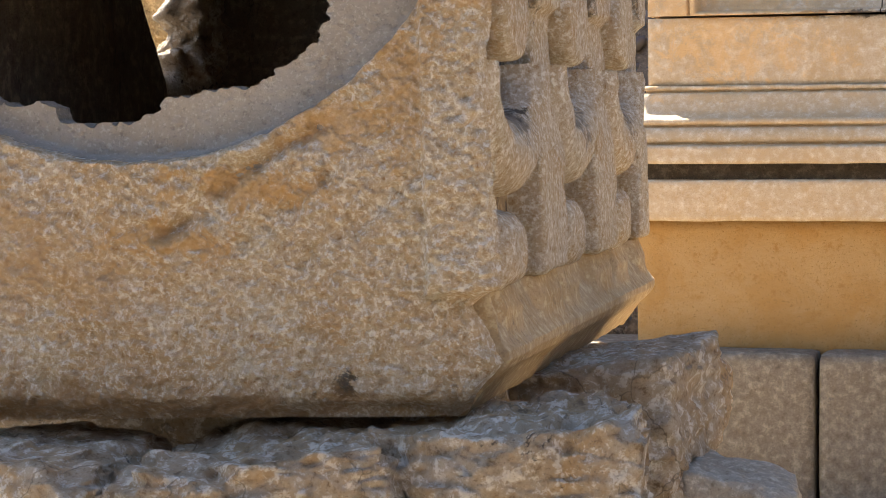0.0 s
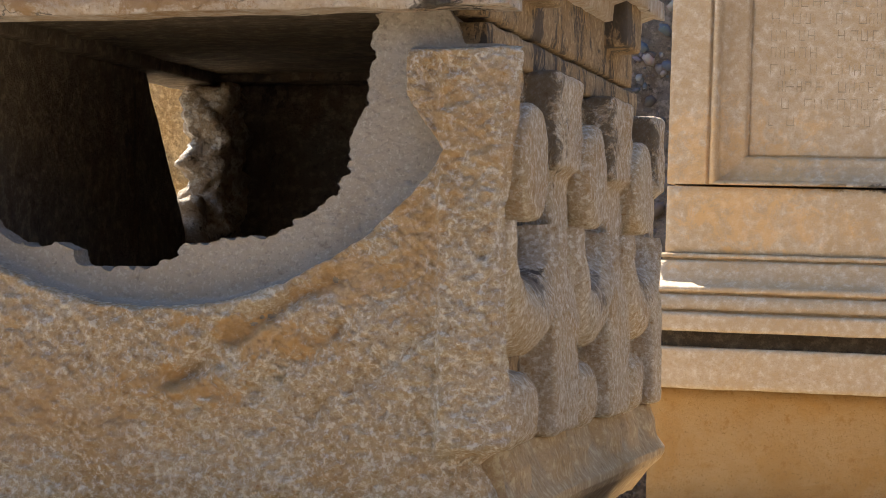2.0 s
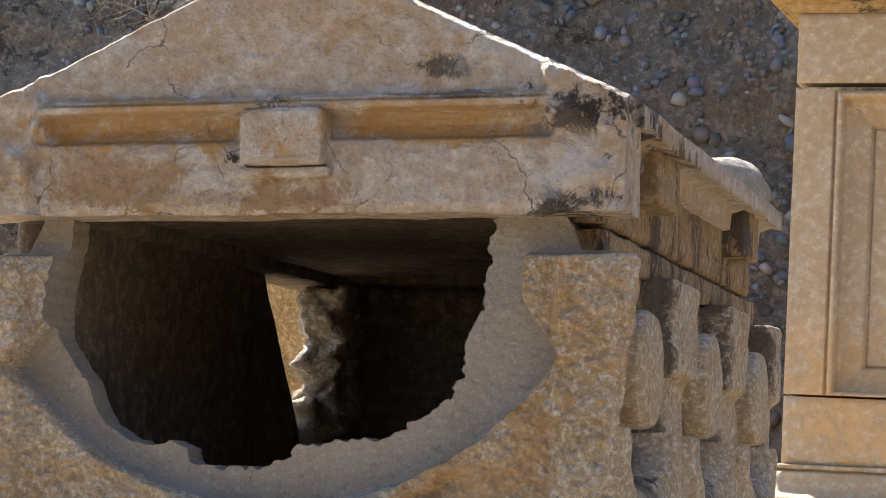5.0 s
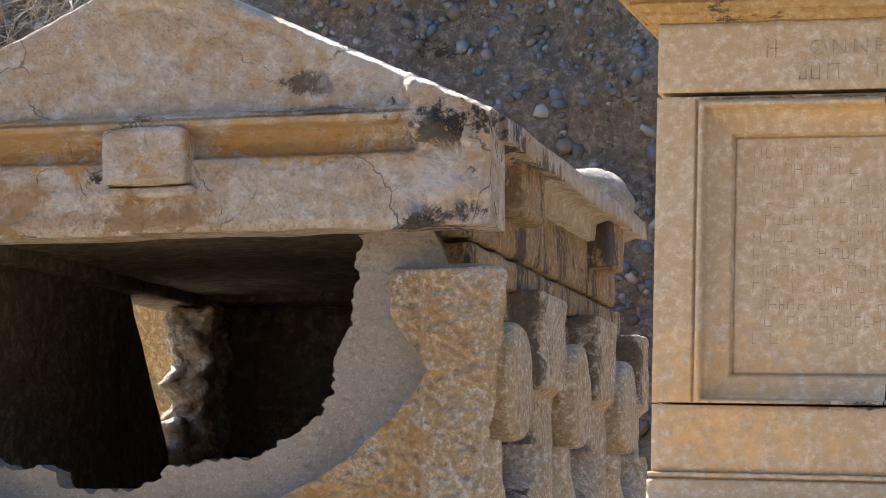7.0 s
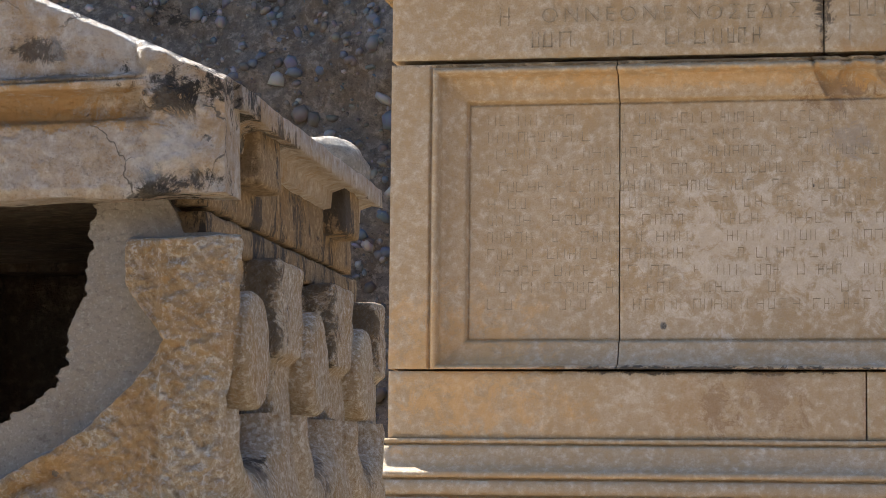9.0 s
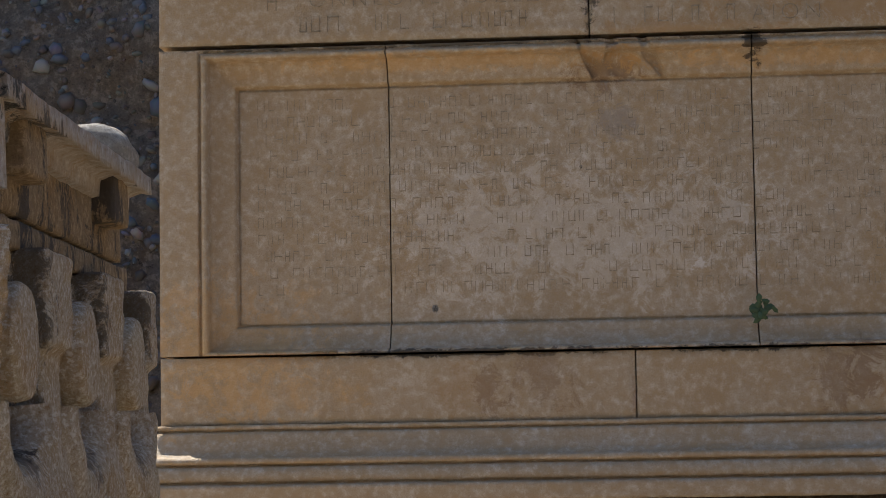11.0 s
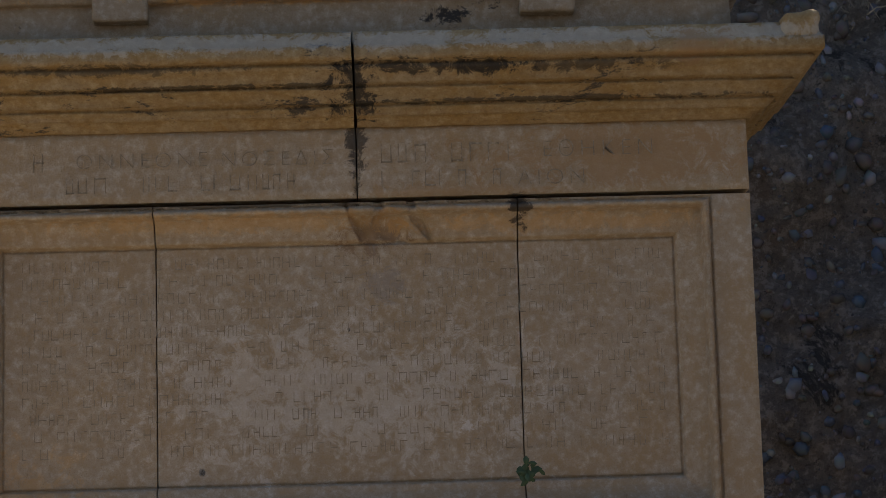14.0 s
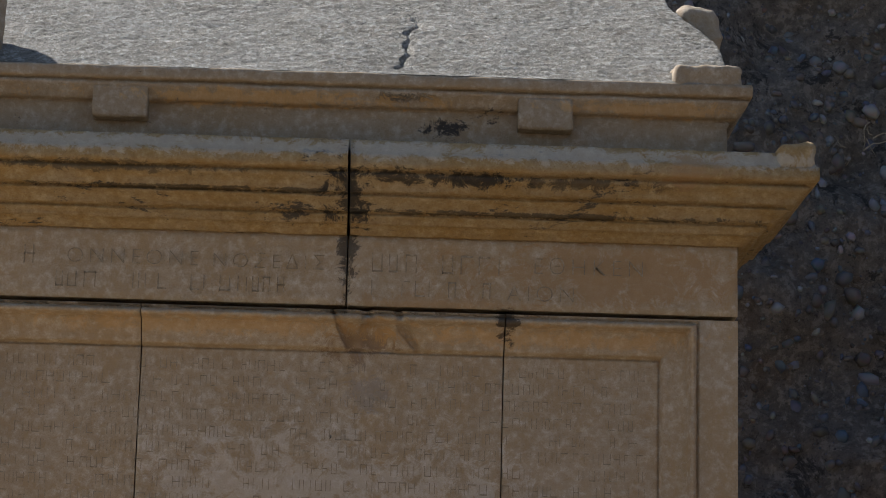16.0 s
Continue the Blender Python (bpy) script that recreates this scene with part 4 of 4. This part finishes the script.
# added unseen bank round the right side and behind, to block low sky light
def light_blocking_bank():
    us, zs = np.linspace(0, 1, 160), np.linspace(-0.2, 1, 60)
    U, V = np.meshgrid(us, zs)
    ang = radians(62) - U * radians(205)
    P = np.stack([7.6 * np.cos(ang), 3.6 + 7.6 * np.sin(ang), V * 4.6], -1).reshape(-1, 3)
    out = (1 + 0.05 * P[:, 2] / 4.6 + 0.06 * fbm(P, 1.6, 4, 520))[:, None]
    P[:, :2] = (P[:, :2] - [0, 3.6]) * out + [0, 3.6]
    idx = np.arange(len(P)).reshape(U.shape)
    ob = mesh_object("bank", P, np.stack([idx[:-1, :-1], idx[1:, :-1], idx[1:, 1:], idx[:-1, 1:]], -1).reshape(-1, 4).tolist(), EARTH)
    return tagged(ob, "added unseen earth bank that blocks low sky light", "bank", kind="structure")


light_blocking_bank()
# pebbles set in the bank
PEB = bpy.data.materials.new("mixed_pebbles")
PEB.use_nodes = True
pn = PEB.node_tree
gi_ = pn.nodes.new("ShaderNodeNewGeometry")
cr = pn.nodes.new("ShaderNodeValToRGB")
cr.color_ramp.interpolation = "LINEAR"
for e, (p, c) in enumerate(((0.0, (0.08, 0.066, 0.06)), (0.3, (0.15, 0.125, 0.105)), (0.55, (0.09, 0.115, 0.16)), (0.75, (0.19, 0.15, 0.11)), (0.9, (0.20, 0.21, 0.235)), (1.0, (0.34, 0.31, 0.28)))):
    el = cr.color_ramp.elements[e] if e < 2 else cr.color_ramp.elements.new(p)
    el.position, el.color = p, (*c, 1)
pt = pn.nodes.new("ShaderNodeTexNoise")
pt.inputs["Scale"].default_value, pt.inputs["Detail"].default_value = 60, 6
pm = pn.nodes.new("ShaderNodeMix")
pm.data_type, pm.blend_type = "RGBA", "MULTIPLY"
pm.inputs["Factor"].default_value = 0.6
pn.links.new(gi_.outputs["Random Per Island"], cr.inputs[0])
pn.links.new(cr.outputs[0], pm.inputs["A"])
pn.links.new(pt.outputs["Color"], pm.inputs["B"])
pn.links.new(pm.outputs["Result"], pn.nodes["Principled BSDF"].inputs["Base Color"])
pn.nodes["Principled BSDF"].inputs["Roughness"].default_value = 0.75
tb = bmesh.new()
bmesh.ops.create_icosphere(tb, subdivisions=1, radius=1)
bv = np.array([v.co for v in tb.verts])
bf = np.array([[v.index for v in f.verts] for f in tb.faces])
tb.free()
rs = np.random.RandomState(7)
NP = 15000
px = rs.uniform(-6.0, 2.8, NP)
pz = rs.uniform(0.12, 0.985, NP) * (4.4 + 1.2 * smooth(-1.5, 1.0, px))
size = 0.006 + 0.034 * rs.uniform(0, 1, NP) ** 3.5 + 0.02 * rs.uniform(0, 1, NP) ** 14
centre = np.stack([px, 0 * px, pz], -1)
centre[:, 1] = bank_y(centre) + size * rs.uniform(-0.3, 0.45, NP)
allv, allf = [], []
for i in range(NP):
    sh = rs.uniform(0.5, 1.3, 3) * size[i]
    q = bv * (1 + 0.4 * vnoise(bv * 1.3 + i * 3.1, 5))[:, None] * sh
    a = rs.uniform(-0.7, 0.7)
    q = np.stack([math.cos(a) * q[:, 0] - math.sin(a) * q[:, 2], q[:, 1], math.sin(a) * q[:, 0] + math.cos(a) * q[:, 2]], -1)
    allv.append(q + centre[i])
    allf.append(bf + i * len(bv))
pebbles = mesh_object("pebbles", np.concatenate(allv), np.concatenate(allf).tolist(), PEB)
tagged(pebbles, "grey, brown and bluish pebbles set in the earth bank", "pebbles", kind="stuff")

# dry grass and roots hanging on the bank
STRAW = stone("dry_straw", (0.55, 0.47, 0.34), (0.45, 0.37, 0.26), (0.4, 0.3, 0.18), None, big=0.1, grain=0.004, bump=0.1, stain_amount=0.3, seed=50.0)


def tuft(name, x, z, count, reach, seed, label):
    r = np.random.RandomState(seed)
    root = np.array([[x, 0, z]])
    y = bank_y(root)[0] - 0.03
    verts, faces = [], []
    for _ in range(count):
        p = np.array([x + r.normal() * 0.16 * reach, y - 0.02, z + r.normal() * 0.10 * reach])
        d = np.array([r.normal() * 0.7, -0.35 - 0.5 * r.uniform(), r.normal() * 0.6 - 0.1])
        w = 0.0022 + 0.002 * r.uniform()
        for k in range(7):
            side = np.array([d[2], 0, -d[0]]) / (np.hypot(d[0], d[2]) + 1e-6) * w * (1 - k / 7.5)
            verts += [p - side, p + side + [0, 0.001, 0]]
            if k:
                n = len(verts)
                faces.append((n - 4, n - 3, n - 1, n - 2))
            p = p + d / np.linalg.norm(d) * 0.035 * reach
            d = d + r.normal(size=3) * 0.35 + [0, 0, -0.12]
    return tagged(mesh_object(name, np.array(verts), faces, STRAW), label, "dry grass", group="dry tufts on the bank")


for i, (x, z, c, rch) in enumerate(((-5.05, 4.05, 160, 1.6), (-4.85, 4.15, 120, 1.3), (-5.35, 4.2, 120, 1.5), (-4.6, 4.3, 60, 1.0), (2.25, 4.45, 10, 0.8))):
    tuft("dry_grass", x, z, c, rch, 600 + i, "tangled dry straw and roots hanging on the bank" if x < 0 else "thin dry stalks on the bank")

# ---- the small plant in the panel's joint ----
LEAF = bpy.data.materials.new("green_leaf")
LEAF.use_nodes = True
lb = LEAF.node_tree.nodes["Principled BSDF"]
lb.inputs["Roughness"].default_value = 0.55
ln_ = LEAF.node_tree.nodes.new("ShaderNodeTexNoise")
ln_.inputs["Scale"].default_value = 90
lr = LEAF.node_tree.nodes.new("ShaderNodeValToRGB")
lr.color_ramp.elements[0].color, lr.color_ramp.elements[1].color = (0.02, 0.04, 0.01, 1), (0.06, 0.10, 0.03, 1)
LEAF.node_tree.links.new(ln_.outputs["Fac"], lr.inputs[0])
LEAF.node_tree.links.new(lr.outputs[0], lb.inputs["Base Color"])
plant = new("wall_plant")
plant.location = (0.381, YM + 0.05, 2.075)
tagged(plant, "small green weed rooted in the slab joint", "plant")
rp = np.random.RandomState(3)
for i in range(26):
    c = np.array([rp.normal() * 0.017, -0.055 - 0.03 * rp.uniform(), rp.normal() * 0.020])
    a, ln, wd = rp.uniform(0, 6.28), rp.uniform(0.010, 0.018), rp.uniform(0.006, 0.010)
    u = np.array([math.cos(a), rp.uniform(-0.4, 0.2), math.sin(a)])
    w = np.array([-math.sin(a), rp.uniform(-0.4, 0.4), math.cos(a)])
    tip = np.array([0, -0.004, 0])
    vs_ = [c - u * ln, c - u * ln * 0.3 + w * wd, c + u * ln * 0.5 + w * wd * 0.8, c + u * ln, c + u * ln * 0.5 - w * wd * 0.8, c - u * ln * 0.3 - w * wd, c + tip]
    mesh_object("leaf", np.array(vs_), [(0, 1, 6), (1, 2, 6), (2, 3, 6), (3, 4, 6), (4, 5, 6), (5, 0, 6)], LEAF, plant)
mesh_object("stem", *rounded_box((-0.003, -0.06, -0.02), (0.003, 0.0, -0.012), 0.002, 0.01), LEAF, plant)

# ---- worn lettering ----
INK = stone("worn_letter_cut", (0.64, 0.53, 0.38), (0.56, 0.43, 0.27), (0.54, 0.35, 0.16), None, big=0.2, grain=0.006, bump=0.3, stain_amount=0.4, seed=60.0)


def letters(text, x, z, height, parent, y):
    cu = bpy.data.curves.new("lettering", "FONT")
    cu.body, cu.size, cu.extrude, cu.space_character, cu.offset = text, height * 1.38, 0.001, 1.3, -0.0018
    tmp = bpy.data.objects.new("tmp", cu)
    scene.collection.objects.link(tmp)
    bpy.context.view_layer.update()
    me = bpy.data.meshes.new_from_object(tmp.evaluated_get(bpy.context.evaluated_depsgraph_get()))
    bpy.data.objects.remove(tmp)
    me.materials.clear()
    me.materials.append(INK)
    ob = new("lettering", me)
    ob.parent = parent
    ob.matrix_local = pose(x, y, z, 90, 0, 0)
    return tagged(ob, "worn incised Greek capitals", kind="stuff")


letters("ONNEONE", -1.02, 3.068, 0.052, tomb, -0.0028)
letters("NO\u03a3E\u0394I\u03a3", -0.56, 3.066, 0.050, tomb, -0.0028)
letters("E\u0398HKEN", 0.46, 3.074, 0.056, tomb, -0.0028)
letters("AION", 0.38, 2.985, 0.054, tomb, -0.0028)


def bars(x0, x1, z, height, y, seed):
    """A line of writing too worn to read: upright strokes of letter size."""
    r = np.random.RandomState(seed)
    verts, faces, x = [], [], x0
    while x < x1:
        w = r.uniform(0.45, 0.8) * height
        if r.uniform() < 0.7:
            strokes = [(x, 0, 0.06 * height, height)]
            if r.uniform() < 0.7:
                strokes.append((x + w - 0.1 * height, 0, 0.06 * height, height))
            if r.uniform() < 0.7:
                strokes.append((x, r.choice([0, 0.45, 0.9]) * height, w, 0.1 * height))
            for sx, sz, sw, shh in strokes:
                v, f = [(sx, 0, z + sz), (sx + sw, 0, z + sz), (sx + sw, 0, z + sz + shh), (sx, 0, z + sz + shh)], None
                k = len(verts)
                verts += [(a, y, b) for a, _, b in v] + [(a, y + 0.004, b) for a, _, b in v]
                faces += [(k, k + 1, k + 2, k + 3), (k, k + 4, k + 5, k + 1), (k + 1, k + 5, k + 6, k + 2), (k + 2, k + 6, k + 7, k + 3), (k + 3, k + 7, k + 4, k)]
        x += w + r.uniform(0.2, 0.5) * height
    ob = mesh_object("lettering_line", verts, faces, INK, tomb, "line of worn, unreadable incised lettering", flat=True)
    return tagged(ob, kind="stuff")


bars(-1.20, -1.05, 3.062, 0.06, -0.0025, 1)
bars(-0.05, 0.40, 3.066, 0.06, -0.0025, 2)
bars(-1.15, -0.20, 2.990, 0.05, -0.0025, 3)
bars(-0.05, 0.33, 2.990, 0.05, -0.0025, 4)
for i in range(12):
    bars(-1.20, 0.82, 2.752 - i * 0.054, 0.034, 0.0838, 10 + i)
